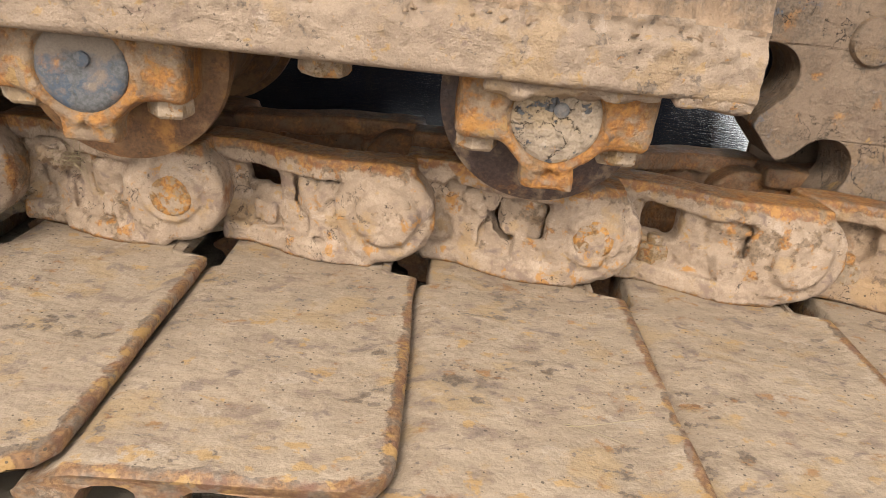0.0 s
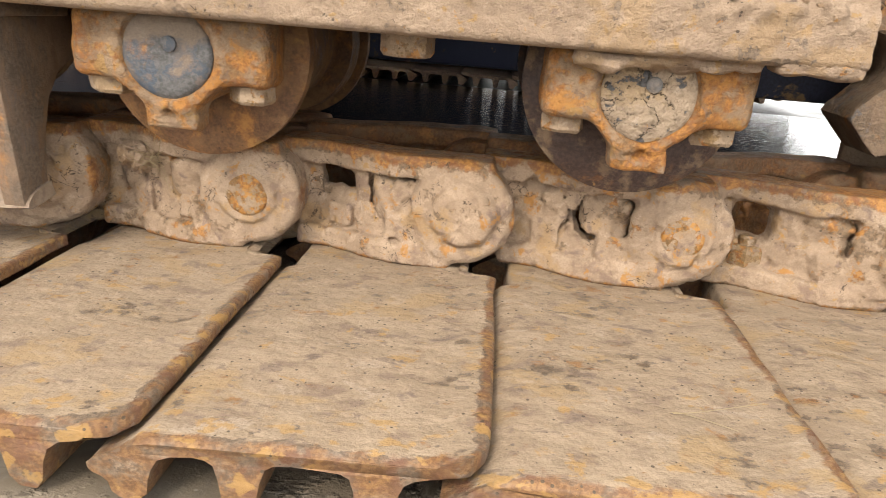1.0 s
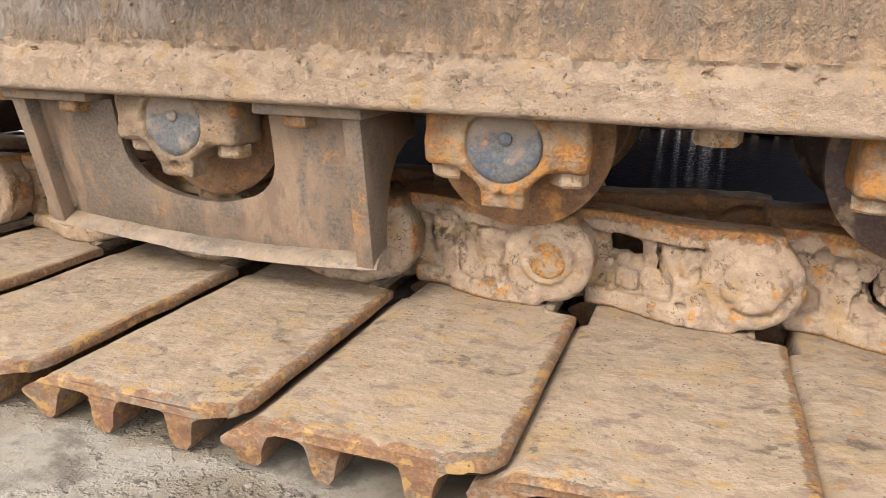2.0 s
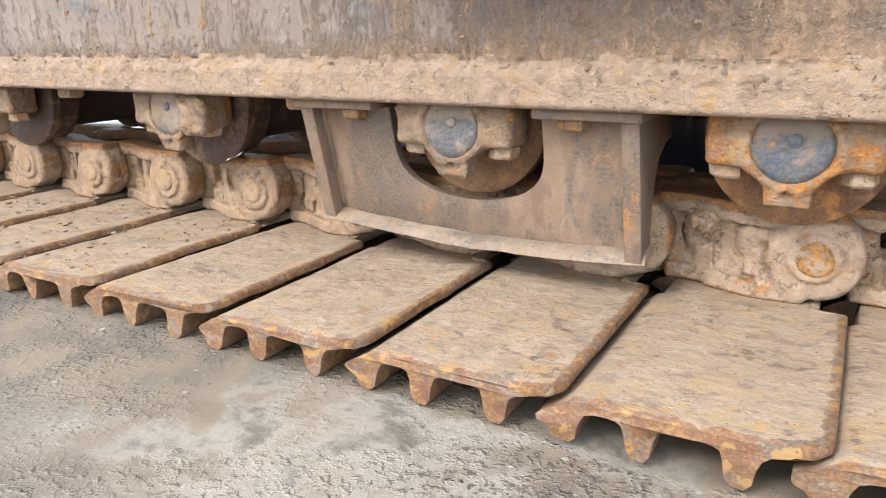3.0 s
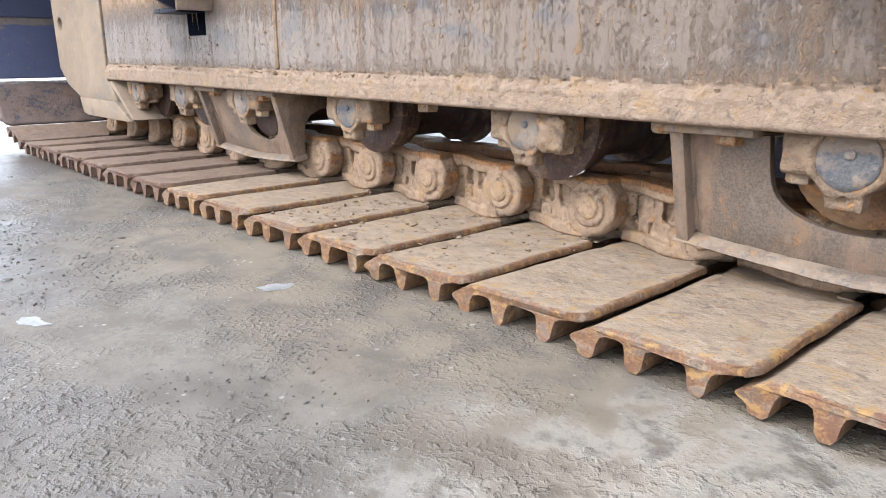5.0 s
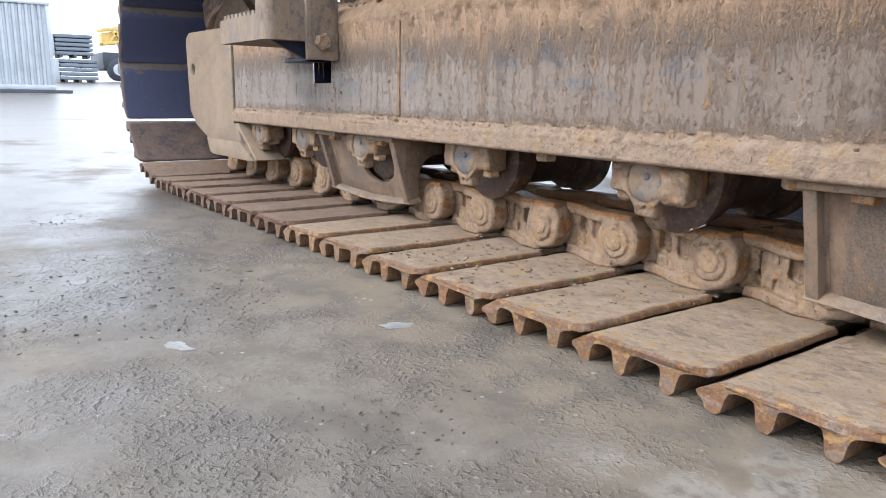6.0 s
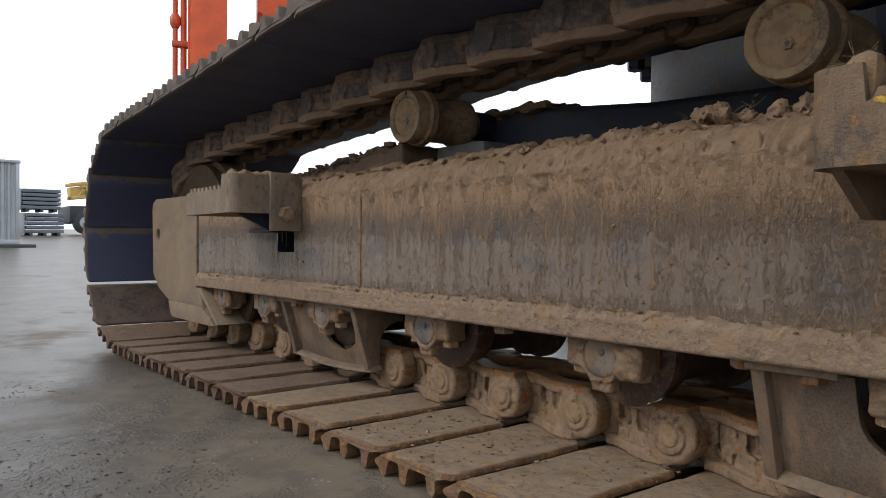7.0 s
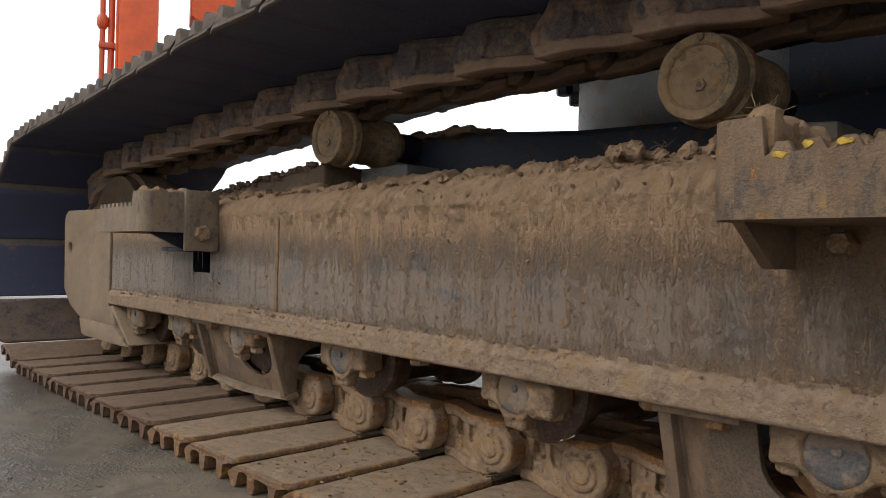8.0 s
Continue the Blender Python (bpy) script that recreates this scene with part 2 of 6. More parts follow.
    soil = blend(nt, step(nt, mid, 0.42, 0.62), tint(mud, 1.20), tint(mud, 0.94, 0.90, 0.86))
    soil = blend(nt, times(nt, step(nt, fine, 0.50, 0.62), 0.40), soil, tint(mud, 0.70))
    soil = blend(nt, times(nt, step(nt, dust, 0.46, 0.38), 0.3), soil, tint(mud, 1.25))
    bare = node(nt, "ShaderNodeMath", [("operation", "MAXIMUM")], i0=level(0.395, 0.46, 0.0, 1.0), i1=along(-1.2, -0.2, 0.55, 1.0)).outputs[0]
    c = blend(nt, times(nt, times(nt, covered, bare), 0.76), c, soil)
    c = blend(nt, times(nt, thick, 0.3), c, tint(mud, 1.06))
    # few scratches down to pale metal
    scratch = crack_lines(nt, coords(nt, (0.5, 1, 0.18), 0.0), 20, 0.003, 0.12)
    c = blend(nt, times(nt, scratch, 0.5), c, (0.34, 0.30, 0.26))
    nt.links.new(c, bsdf.inputs["Base Color"])
    r = node(nt, "ShaderNodeMapRange", Value=covered, To_Min=0.40, To_Max=0.92)
    nt.links.new(r.outputs[0], bsdf.inputs["Roughness"])
    bsdf.inputs["Specular IOR Level"].default_value = 0.5
    relief(nt, bsdf, [(covered, 0.035), (thick, 0.05), (hair, 0.03), (times(nt, grit, plus(nt, times(nt, covered, 0.6), 0.2)), 0.5), (times(nt, mid, plus(nt, times(nt, covered, 0.8), 0.2)), 0.9), (times(nt, fine, plus(nt, times(nt, covered, 0.7), 0.3)), 0.7), (dust, 0.2)], 1.2, 0.006)
    return m


M_SHOE = muddy_steel("shoe_steel", (0.150, 0.108, 0.076), mud=(0.240, 0.177, 0.121), cover=0.91, rust=0.06, rust_colour=(0.205, 0.108, 0.046), dark=0.09, size=0.5, bump=0.36, stretch=(0.75, 1, 1),
                     edges=[("X", 0.0235, 0.031), ("Y", 0.010, 0.001), ("Z", -0.058, -0.070)], pale=0.12, ochre=0.08, specks=0.7, fuzz=0.55, contrast=1.1, waves=1.1,
                     fringe=[("Y", 0.060, 0.012), ("X", 0.008, 0.030)])
# Muddy shoe in a darker brown, for the lower run towards the idler.
M_SHOE_FAR = muddy_steel("far_muddy_shoe", (0.095, 0.062, 0.044), mud=(0.172, 0.117, 0.082), cover=0.85, rust=0.03, rust_colour=(0.15, 0.075, 0.035), dark=0.08, size=0.5, bump=0.6,
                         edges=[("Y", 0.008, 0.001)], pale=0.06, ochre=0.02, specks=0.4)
M_LINK = muddy_steel("link_steel", (0.185, 0.122, 0.074), mud=(0.270, 0.192, 0.132), cover=0.88, rust=0.15, dark=0.09, size=0.45, bump=0.42,
                     edges=[("Z", 0.032, 0.041), ("Z", -0.046, -0.052), ("X", 0.039, 0.046)], pale=0.14, ochre=0.06, specks=0.15, cracks=0.22, fuzz=0.9, contrast=1.2, soft=1.5)
M_LINK_BROWN = muddy_steel("brown_link_steel", (0.150, 0.096, 0.058), mud=(0.256, 0.174, 0.112), cover=0.90, rust=0.04, dark=0.06, size=0.45, bump=0.55,
                           edges=[("Z", 0.032, 0.041), ("Z", -0.046, -0.052), ("X", 0.039, 0.046)], pale=0.08, ochre=0.03, specks=0.25, cracks=0.2, fuzz=1.0, contrast=1.0, soft=2.5)
# Darker link steel: the upper run's shade is in its colour; mud on the rails.
M_LINK_TOP = muddy_steel("shaded_link_steel", (0.115, 0.098, 0.096), mud=(0.290, 0.195, 0.135), cover=0.34, rust=0.03, rust_colour=(0.18, 0.085, 0.035), dark=0.03, size=0.8, bump=0.5,
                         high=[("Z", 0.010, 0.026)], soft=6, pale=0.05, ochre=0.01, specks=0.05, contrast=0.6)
M_LINK_BACK = muddy_steel("rusty_link_steel", (0.17, 0.085, 0.040), mud=(0.18, 0.115, 0.072), cover=0.35, rust=0.22, soft=4, rust_colour=(0.27, 0.12, 0.04), dark=0.06, size=0.6, bump=0.6, ochre=0.05)
M_PIN = muddy_steel("pin_steel", (0.22, 0.12, 0.045), mud=(0.265, 0.19, 0.128), cover=0.44, rust=0.30, rust_colour=(0.36, 0.165, 0.040), dark=0.04, size=0.3, bump=0.6, ochre=0.12, soft=1.6)
M_PIN_MUD = muddy_steel("muddy_pin_steel", (0.19, 0.120, 0.060), mud=(0.262, 0.178, 0.110), cover=0.74, rust=0.08, rust_colour=(0.30, 0.165, 0.055), dark=0.04, size=0.3, bump=0.6, ochre=0.10, soft=2.5)
M_NUT = muddy_steel("nut_steel", (0.20, 0.125, 0.06), mud=(0.255, 0.185, 0.125), cover=0.62, rust=0.16, size=0.3, bump=0.6, ochre=0.06)
M_FRAME = plate_paint("frame_paint", (0.350, 0.222, 0.132))
M_MUD = muddy_steel("dry_mud", (0.185, 0.124, 0.076), mud=(0.256, 0.172, 0.109), cover=0.95, rust=0.01, dark=0.03, size=0.4, bump=0.8, pale=0.05, ochre=0.01, fuzz=0.9, waves=0.4)
M_SHOE_CRUMB = muddy_steel("shoe_crumb", (0.180, 0.124, 0.080), mud=(0.226, 0.160, 0.108), cover=0.9, rust=0.01, dark=0.05, size=0.4, bump=0.6, pale=0.05, ochre=0.02)
# Mud in a darker brown, for the guide on top of the beam.
M_MUD_DARK = muddy_steel("dark_mud", (0.110, 0.078, 0.054), mud=(0.150, 0.104, 0.072), cover=0.9, rust=0.005, dark=0.08, size=0.4, bump=0.8, pale=0.04, ochre=0.0, fuzz=0.9)
M_CAKE = muddy_steel("caked_mud", (0.190, 0.135, 0.094), mud=(0.262, 0.187, 0.130), cover=0.92, rust=0.035, dark=0.03, size=0.4, bump=0.72, ochre=0.08, cracks=0.10, pale=0.08, specks=0.25, contrast=0.85, fuzz=1.1, waves=0.3)
M_GUARD = muddy_steel("guard_steel", (0.120, 0.088, 0.064), mud=(0.164, 0.110, 0.073), cover=0.62, rust=0.022, soft=3.5, paint=(0.078, 0.068, 0.064), painted=0.18, dark=0.010, size=1.0, bump=0.28,
                      stretch=(1.2, 1, 0.6), pale=0.18, ochre=0.012, fuzz=0.8, specks=0.05, pits=0.3, contrast=0.9)
M_LIP = muddy_steel("worn_lip_steel", (0.150, 0.118, 0.092), mud=(0.188, 0.138, 0.098), cover=0.74, rust=0.05, soft=2.5, paint=(0.078, 0.068, 0.064), painted=0.10, dark=0.05, size=0.6, bump=0.35, pale=0.14, specks=0.05)
M_BOLT = muddy_steel("rusty_bolt_steel", (0.16, 0.085, 0.040), mud=(0.21, 0.135, 0.08), cover=0.35, rust=0.25, soft=2.5, size=0.3, bump=0.5, ochre=0.06)
M_COLLAR = muddy_steel("rusty_roller_casting", (0.21, 0.115, 0.052), mud=(0.225, 0.152, 0.096), cover=0.38, rust=0.34, rust_colour=(0.33, 0.145, 0.036), fuzz=0.9, soft=3.5, dark=0.04, size=0.5, bump=0.8, ochre=0.12)
M_COLLAR_MUD = muddy_steel("muddy_roller_casting", (0.165, 0.110, 0.068), mud=(0.205, 0.140, 0.090), cover=0.62, rust=0.12, soft=2.5, dark=0.07, size=0.5, bump=0.9, ochre=0.04)
M_CAP = muddy_steel("blue_cap_paint", (0.090, 0.086, 0.084), mud=(0.172, 0.132, 0.100), cover=0.42, rust=0.02, paint=(0.044, 0.054, 0.070), painted=0.50, dark=0.06, size=1.1, bump=0.5,
                    high=[("Z", 0.004, 0.020)], soft=3.0, ochre=0.03, contrast=1.2)
M_CAP_CAKED = muddy_steel("caked_cap", (0.085, 0.080, 0.080), mud=(0.250, 0.186, 0.130), cover=0.74, rust=0.03, dark=0.06, size=0.45, bump=1.1, cracks=0.6, ochre=0.05)
M_WHEEL = muddy_steel("roller_wheel_steel", (0.062, 0.036, 0.028), mud=(0.16, 0.11, 0.07), cover=0.18, rust=0.05, rust_colour=(0.17, 0.08, 0.03), dark=0.02, size=0.7, bump=0.5, gloss=0.4, soft=3)
M_WHEEL_DUSTY = muddy_steel("dusty_roller_wheel", (0.130, 0.064, 0.032), mud=(0.195, 0.110, 0.055), cover=0.55, rust=0.12, soft=4.5, dark=0.03, size=0.7, bump=0.5, ochre=0.08)
M_YOKE = muddy_steel("yoke_paint", (0.160, 0.125, 0.092), mud=(0.215, 0.158, 0.108), cover=0.86, rust=0.004, paint=(0.150, 0.126, 0.104), painted=0.1, dark=0.006, size=1.2, bump=0.25, specks=0.05, contrast=0.4, ochre=0.0)
M_STEP = muddy_steel("step_paint", (0.150, 0.120, 0.096), mud=(0.205, 0.156, 0.116), cover=0.80, rust=0.02, soft=2.5, stretch=(1.4, 1, 0.6), paint=(0.036, 0.046, 0.066), painted=0.22, dark=0.03, size=0.8, bump=0.55, ochre=0.04, fuzz=0.35)
M_STEP_BROWN = muddy_steel("brown_step_paint", (0.120, 0.086, 0.062), mud=(0.178, 0.122, 0.080), cover=0.72, rust=0.05, soft=2.5, stretch=(1.4, 1, 0.7), paint=(0.030, 0.042, 0.064), painted=0.30, dark=0.05, size=0.8, bump=0.6, ochre=0.04, fuzz=0.8)
M_CARRIER = muddy_steel("carrier_roller_steel", (0.165, 0.118, 0.074), mud=(0.250, 0.168, 0.098), cover=0.66, rust=0.08, paint=(0.070, 0.075, 0.085), painted=0.22, dark=0.03, size=0.6, bump=0.45)
# Dark underbody colour, blued like shade; also colours recesses that lie in shade.
M_DARK = muddy_steel("dark_underbody_and_shade", (0.016, 0.020, 0.040), mud=(0.055, 0.043, 0.033), cover=0.12, rust=0.01, dark=0.05, size=2.0, bump=0.3, gloss=0.5)
M_SPROCKET = muddy_steel("sprocket_steel", (0.145, 0.100, 0.066), mud=(0.165, 0.114, 0.077), cover=0.58, rust=0.05, soft=3, paint=(0.060, 0.064, 0.075), painted=0.3, dark=0.05, size=0.8, bump=0.7, cracks=0.35, ochre=0.03)
M_TURRET = muddy_steel("turret_grey_paint", (0.15, 0.15, 0.15), mud=(0.17, 0.15, 0.125), cover=0.35, rust=0.005, dark=0.02, size=2.0, bump=0.2)
M_RUN = muddy_steel("mud_run", (0.20, 0.134, 0.084), mud=(0.262, 0.174, 0.108), cover=0.9, rust=0.0, dark=0.0, size=0.4, bump=0.9, ochre=0.0, fuzz=1.2)
# Bare steel, its colour darkened and blued for shade inside the loop; ends muddy.
M_SHOE_DARK = muddy_steel("bare_shaded_steel", (0.068, 0.076, 0.132), mud=(0.135, 0.110, 0.094), cover=0.06, rust=0.006, dark=0.02, size=1.2, bump=0.3, gloss=0.5, ochre=0.002,
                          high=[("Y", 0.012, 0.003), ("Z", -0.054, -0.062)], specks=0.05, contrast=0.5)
# Dark brown muddy shoe for the foot of the idler bend.
M_SHOE_BEND = muddy_steel("bend_brown_shoe", (0.060, 0.050, 0.052), mud=(0.115, 0.082, 0.066), cover=0.75, rust=0.01, dark=0.06, size=0.7, bump=0.5, gloss=0.45, ochre=0.004, specks=0.1)


def plain_paint(name, colour, rough=0.5, metal=0.0, wear=0.25, scale=6.0):
    m, nt, bsdf = shader(name)
    at = coords(nt)
    n = grain(nt, at, scale, 6, 0.6)
    f = grain(nt, at, scale * 12, 4, 0.6)
    c = blend(nt, step(nt, n, 0.35, 0.75), colour, tuple(v * (1 - wear) for v in colour))
    c = blend(nt, times(nt, step(nt, f, 0.6, 0.75), wear), c, tuple(v * 0.5 for v in colour))
    nt.links.new(c, bsdf.inputs["Base Color"])
    bsdf.inputs["Roughness"].default_value, bsdf.inputs["Metallic"].default_value = rough, metal
    relief(nt, bsdf, [(f, 0.3)], 0.3, 0.003)
    return m


M_ORANGE = plain_paint("orange_paint", (0.72, 0.10, 0.02), 0.4)
M_HOSE = plain_paint("orange_tube_paint", (0.55, 0.08, 0.02), 0.4)
M_CRATE = plain_paint("galvanised_sheet", (0.42, 0.45, 0.48), 0.45, 0.3, 0.2, 3.0)
M_PALLET = plain_paint("dark_plinth", (0.06, 0.065, 0.075), 0.7)
M_PANEL = plain_paint("grey_blue_panels", (0.15, 0.175, 0.205), 0.6)
M_GRIT = plain_paint("dark_wet_grit", (0.085, 0.070, 0.055), 0.6, 0, 0.4, 90)
M_YELLOW = plain_paint("yellow_paint", (0.62, 0.42, 0.12), 0.5)
M_BLACK = plain_paint("dark_chassis", (0.035, 0.04, 0.05), 0.6)
M_PAPER = plain_paint("white_paper_and_glint", (0.24, 0.235, 0.225), 0.5, 0, 0.5, 60)
M_SAFETY = plain_paint("worn_yellow_paint", (0.50, 0.31, 0.03), 0.7, 0, 0.6, 160)
M_STRAW = plain_paint("dry_straw", (0.24, 0.18, 0.10), 0.8, 0, 0.3, 60)
M_LEAF = plain_paint("orange_leaf", (0.70, 0.25, 0.10), 0.7)
M_FOIL = plain_paint("pale_scrap", (0.78, 0.78, 0.76), 0.35)


def wet_concrete():
    m, nt, bsdf = shader("wet_yard_concrete")
    at = node(nt, "ShaderNodeTexCoord").outputs["Object"]
    big = grain(nt, at, 1.6, 7, 0.62, 0.1)
    far = grain(nt, coords(nt, (0.35, 1.4, 1), 0.0), 0.22, 5, 0.6, 0.3)
    mid = grain(nt, at, 11.0, 8, 0.64, 0.2)
    crumb = grain(nt, at, 75.0, 2, 0.5, 0.0)
    fine = grain(nt, at, 150.0, 3, 0.55)
    swell = grain(nt, at, 16.0, 3, 0.5, 0.2)
    c = blend(nt, step(nt, mid, 0.40, 0.60), (0.090, 0.073, 0.055), (0.128, 0.107, 0.084))
    c = blend(nt, times(nt, step(nt, big, 0.46, 0.60), 0.6), c, (0.112, 0.089, 0.064))
    # pale dried cement spill by the track
    off = node(nt, "ShaderNodeVectorMath", [("operation", "DISTANCE")], i0=at, i1=(-0.06, -0.25, 0.0)).outputs["Value"]
    ragged = plus(nt, off, times(nt, plus(nt, times(nt, mid, 0.5), plus(nt, times(nt, big, 0.5), -0.5)), 1.3))
    spill = node(nt, "ShaderNodeMath", [("operation", "SUBTRACT")], i0=1.0, i1=step(nt, ragged, 0.20, 0.33)).outputs[0]
    c = blend(nt, times(nt, times(nt, spill, step(nt, mid, 0.36, 0.5)), 0.72), c, (0.290, 0.266, 0.232))
    pale = grain(nt, at, 2.6, 7, 0.62, 0.0)
    c = blend(nt, times(nt, step(nt, pale, 0.55, 0.64), 0.25), c, (0.230, 0.210, 0.186))
    c = blend(nt, times(nt, step(nt, crumb, 0.56, 0.66), 0.35), c, (0.084, 0.072, 0.060))
    c = blend(nt, times(nt, step(nt, fine, 0.58, 0.68), 0.3), c, (0.070, 0.060, 0.050))
    c = blend(nt, times(nt, step(nt, fine, 0.38, 0.30), 0.2), c, (0.26, 0.242, 0.220))
    side = node(nt, "ShaderNodeSeparateXYZ", i0=at).outputs[1]
    close = step(nt, plus(nt, side, times(nt, plus(nt, big, -0.5), 1.2)), -0.42, -0.16)
    c = blend(nt, times(nt, times(nt, close, step(nt, mid, 0.36, 0.56)), 0.6), c, (0.150, 0.112, 0.072))
    gate = grain(nt, at, 5.0, 4, 0.6)
    dots = voronoi_dots(nt, at, 130, step(nt, gate, 0.46, 0.56))
    c = blend(nt, times(nt, dots, 0.8), c, (0.036, 0.032, 0.028))
    light = voronoi_dots(nt, at, 70, step(nt, grain(nt, at, 7.0, 3, 0.6), 0.52, 0.6))
    c = blend(nt, times(nt, light, 0.6), c, (0.36, 0.345, 0.325))
    away = step(nt, node(nt, "ShaderNodeVectorMath", [("operation", "DISTANCE")], i0=at, i1=(-0.2, -0.3, 0.0)).outputs["Value"], 0.8, 2.6)
    wet = step(nt, plus(nt, plus(nt, times(nt, big, 0.5), times(nt, far, 0.5)), times(nt, away, 0.10)), 0.46, 0.58)
    dry = node(nt, "ShaderNodeMath", [("operation", "SUBTRACT")], i0=1.0, i1=spill).outputs[0]
    wet = times(nt, wet, dry)
    c = blend(nt, times(nt, wet, 0.65), c, (0.056, 0.049, 0.043))
    nt.links.new(c, bsdf.inputs["Base Color"])
    r = node(nt, "ShaderNodeMapRange", Value=wet, To_Min=0.85, To_Max=0.30)
    nt.links.new(r.outputs[0], bsdf.inputs["Roughness"])
    calm = node(nt, "ShaderNodeMapRange", Value=away, To_Min=1.0, To_Max=0.30).outputs[0]
    rough_here = step(nt, plus(nt, times(nt, gate, 0.6), times(nt, big, 0.4)), 0.43, 0.56)
    lumps = times(nt, step(nt, grain(nt, at, 120.0, 3, 0.55), 0.46, 0.74), rough_here)
    pits = times(nt, step(nt, grain(nt, at, 52.0, 5, 0.65, 0.3), 0.60, 0.72), rough_here)
    sand = times(nt, grain(nt, at, 420.0, 3, 0.7), plus(nt, times(nt, rough_here, 0.7), 0.3))
    total = times(nt, plus(nt, plus(nt, times(nt, swell, 0.34), plus(nt, times(nt, lumps, 0.62), times(nt, pits, -0.16))), plus(nt, times(nt, sand, 0.22), times(nt, dots, 0.3))), calm)
    b = node(nt, "ShaderNodeBump", Height=total, Strength=1.0, Distance=0.0052)
    nt.links.new(b.outputs[0], bsdf.inputs["Normal"])
    return m


def standing_water():
    m, nt, bsdf = shader("standing_water")
    at = node(nt, "ShaderNodeTexCoord").outputs["Object"]
    n = grain(nt, coords(nt, (0.8, 1.2, 1), 0.0), 60.0, 4, 0.6, 0.3)
    c = blend(nt, step(nt, grain(nt, at, 4.0, 5, 0.6), 0.4, 0.65), (0.010, 0.010, 0.012), (0.022, 0.020, 0.018))
    nt.links.new(c, bsdf.inputs["Base Color"])
    bsdf.inputs["Roughness"].default_value, bsdf.inputs["IOR"].default_value = 0.06, 1.33
    relief(nt, bsdf, [(n, 1.0)], 0.5, 0.0020)
    return m


M_GROUND, M_WATER = wet_concrete(), standing_water()


# ---- mesh tools ----
from mathutils.geometry import tessellate_polygon


def lattice(ix, iy, iz, seed):
    h = (ix * 374761393 + iy * 668265263 + iz * 2147483647 + seed * 1274126177) & 0xFFFFFFFF
    h = ((h ^ (h >> 13)) * 1274126177) & 0xFFFFFFFF
    return ((h ^ (h >> 16)) & 0xFFFF) / 65535.0


def bumps(x, y, z, scale, seed=0, octaves=3):
    """Smooth noise from -1 to 1 on arrays of places."""
    total, weight, norm = 0.0, 1.0, 0.0
    for k in range(octaves):
        px, py, pz = (np.asarray(v, float) * scale * 2**k + 100.0 for v in (x, y, z))
        ix, iy, iz = (np.floor(v).astype(np.int64) for v in (px, py, pz))
        fx, fy, fz = px - ix, py - iy, pz - iz
        fx, fy, fz = (v * v * (3 - 2 * v) for v in (fx, fy, fz))
        acc = 0.0
        for dx in (0, 1):
            for dy in (0, 1):
                for dz in (0, 1):
                    w = (fx if dx else 1 - fx) * (fy if dy else 1 - fy) * (fz if dz else 1 - fz)
                    acc = acc + w * lattice(ix + dx, iy + dy, iz + dz, seed + k)
        total, norm, weight = total + weight * (2 * acc - 1), norm + weight, weight * 0.5
    return 1.9 * total / norm


def nets(field, low, high, h):
    """A mesh of the surface field = 0 in a box: places and quads."""
    axes = [np.arange(a, b + h, h) for a, b in zip(low, high)]
    gx, gy, gz = np.meshgrid(*axes, indexing="ij")
    v = field(gx, gy, gz)
    n = v.shape
    inside = v < 0
    corner = [(i, j, k) for i in (0, 1) for j in (0, 1) for k in (0, 1)]
    cut = lambda a, c: a[c[0]:n[0] - 1 + c[0], c[1]:n[1] - 1 + c[1], c[2]:n[2] - 1 + c[2]]
    count = sum(cut(inside, c).astype(int) for c in corner)
    mixed = (count > 0) & (count < 8)
    sums, hits = np.zeros(mixed.shape + (3,)), np.zeros(mixed.shape)
    for a in corner:
        for ax in range(3):
            if a[ax]:
                continue
            b = tuple(1 if q == ax else a[q] for q in range(3))
            va, vb = cut(v, a), cut(v, b)
            cross = (va < 0) != (vb < 0)
            t = np.where(cross, va / np.where(cross, va - vb, 1), 0)
            for q in range(3):
                sums[..., q] += cross * (a[q] + (t if q == ax else 0))
            hits += cross
    ids = -np.ones(mixed.shape, int)
    ids[mixed] = np.arange(mixed.sum())
    cells = np.argwhere(mixed)
    places = np.array(low) + h * (cells + sums[mixed] / hits[mixed][:, None])
    quads = []
    for ax in range(3):
        p, q = [k for k in range(3) if k != ax]
        s0 = [slice(1, -1)] * 3
        s0[ax] = slice(0, -1)
        s1 = list(s0)
        s1[ax] = slice(1, None)
        a, b = inside[tuple(s0)], inside[tuple(s1)]
        for way, mask in ((0, a & ~b), (1, ~a & b)):
            e = np.argwhere(mask)
            e[:, p] += 1
            e[:, q] += 1
            ring = []
            for dp, dq in ((-1, -1), (0, -1), (0, 0), (-1, 0)):
                c = e.copy()
                c[:, p] += dp
                c[:, q] += dq
                ring.append(ids[c[:, 0], c[:, 1], c[:, 2]])
            ring = np.stack(ring, 1)
            if (ax == 1) != bool(way):
                ring = ring[:, ::-1]
            quads.append(ring)
    quads = np.concatenate(quads)
    return places, quads[(quads >= 0).all(1)]


def mesh(name, places, faces, material, smooth=True):
    me = bpy.data.meshes.new(name)
    me.from_pydata([tuple(p) for p in np.asarray(places).tolist()], [], [tuple(q) for q in (faces.tolist() if isinstance(faces, np.ndarray) else faces)])
    me.materials.append(material)
    me.polygons.foreach_set("use_smooth", [smooth] * len(me.polygons))
    me.update()
    return me


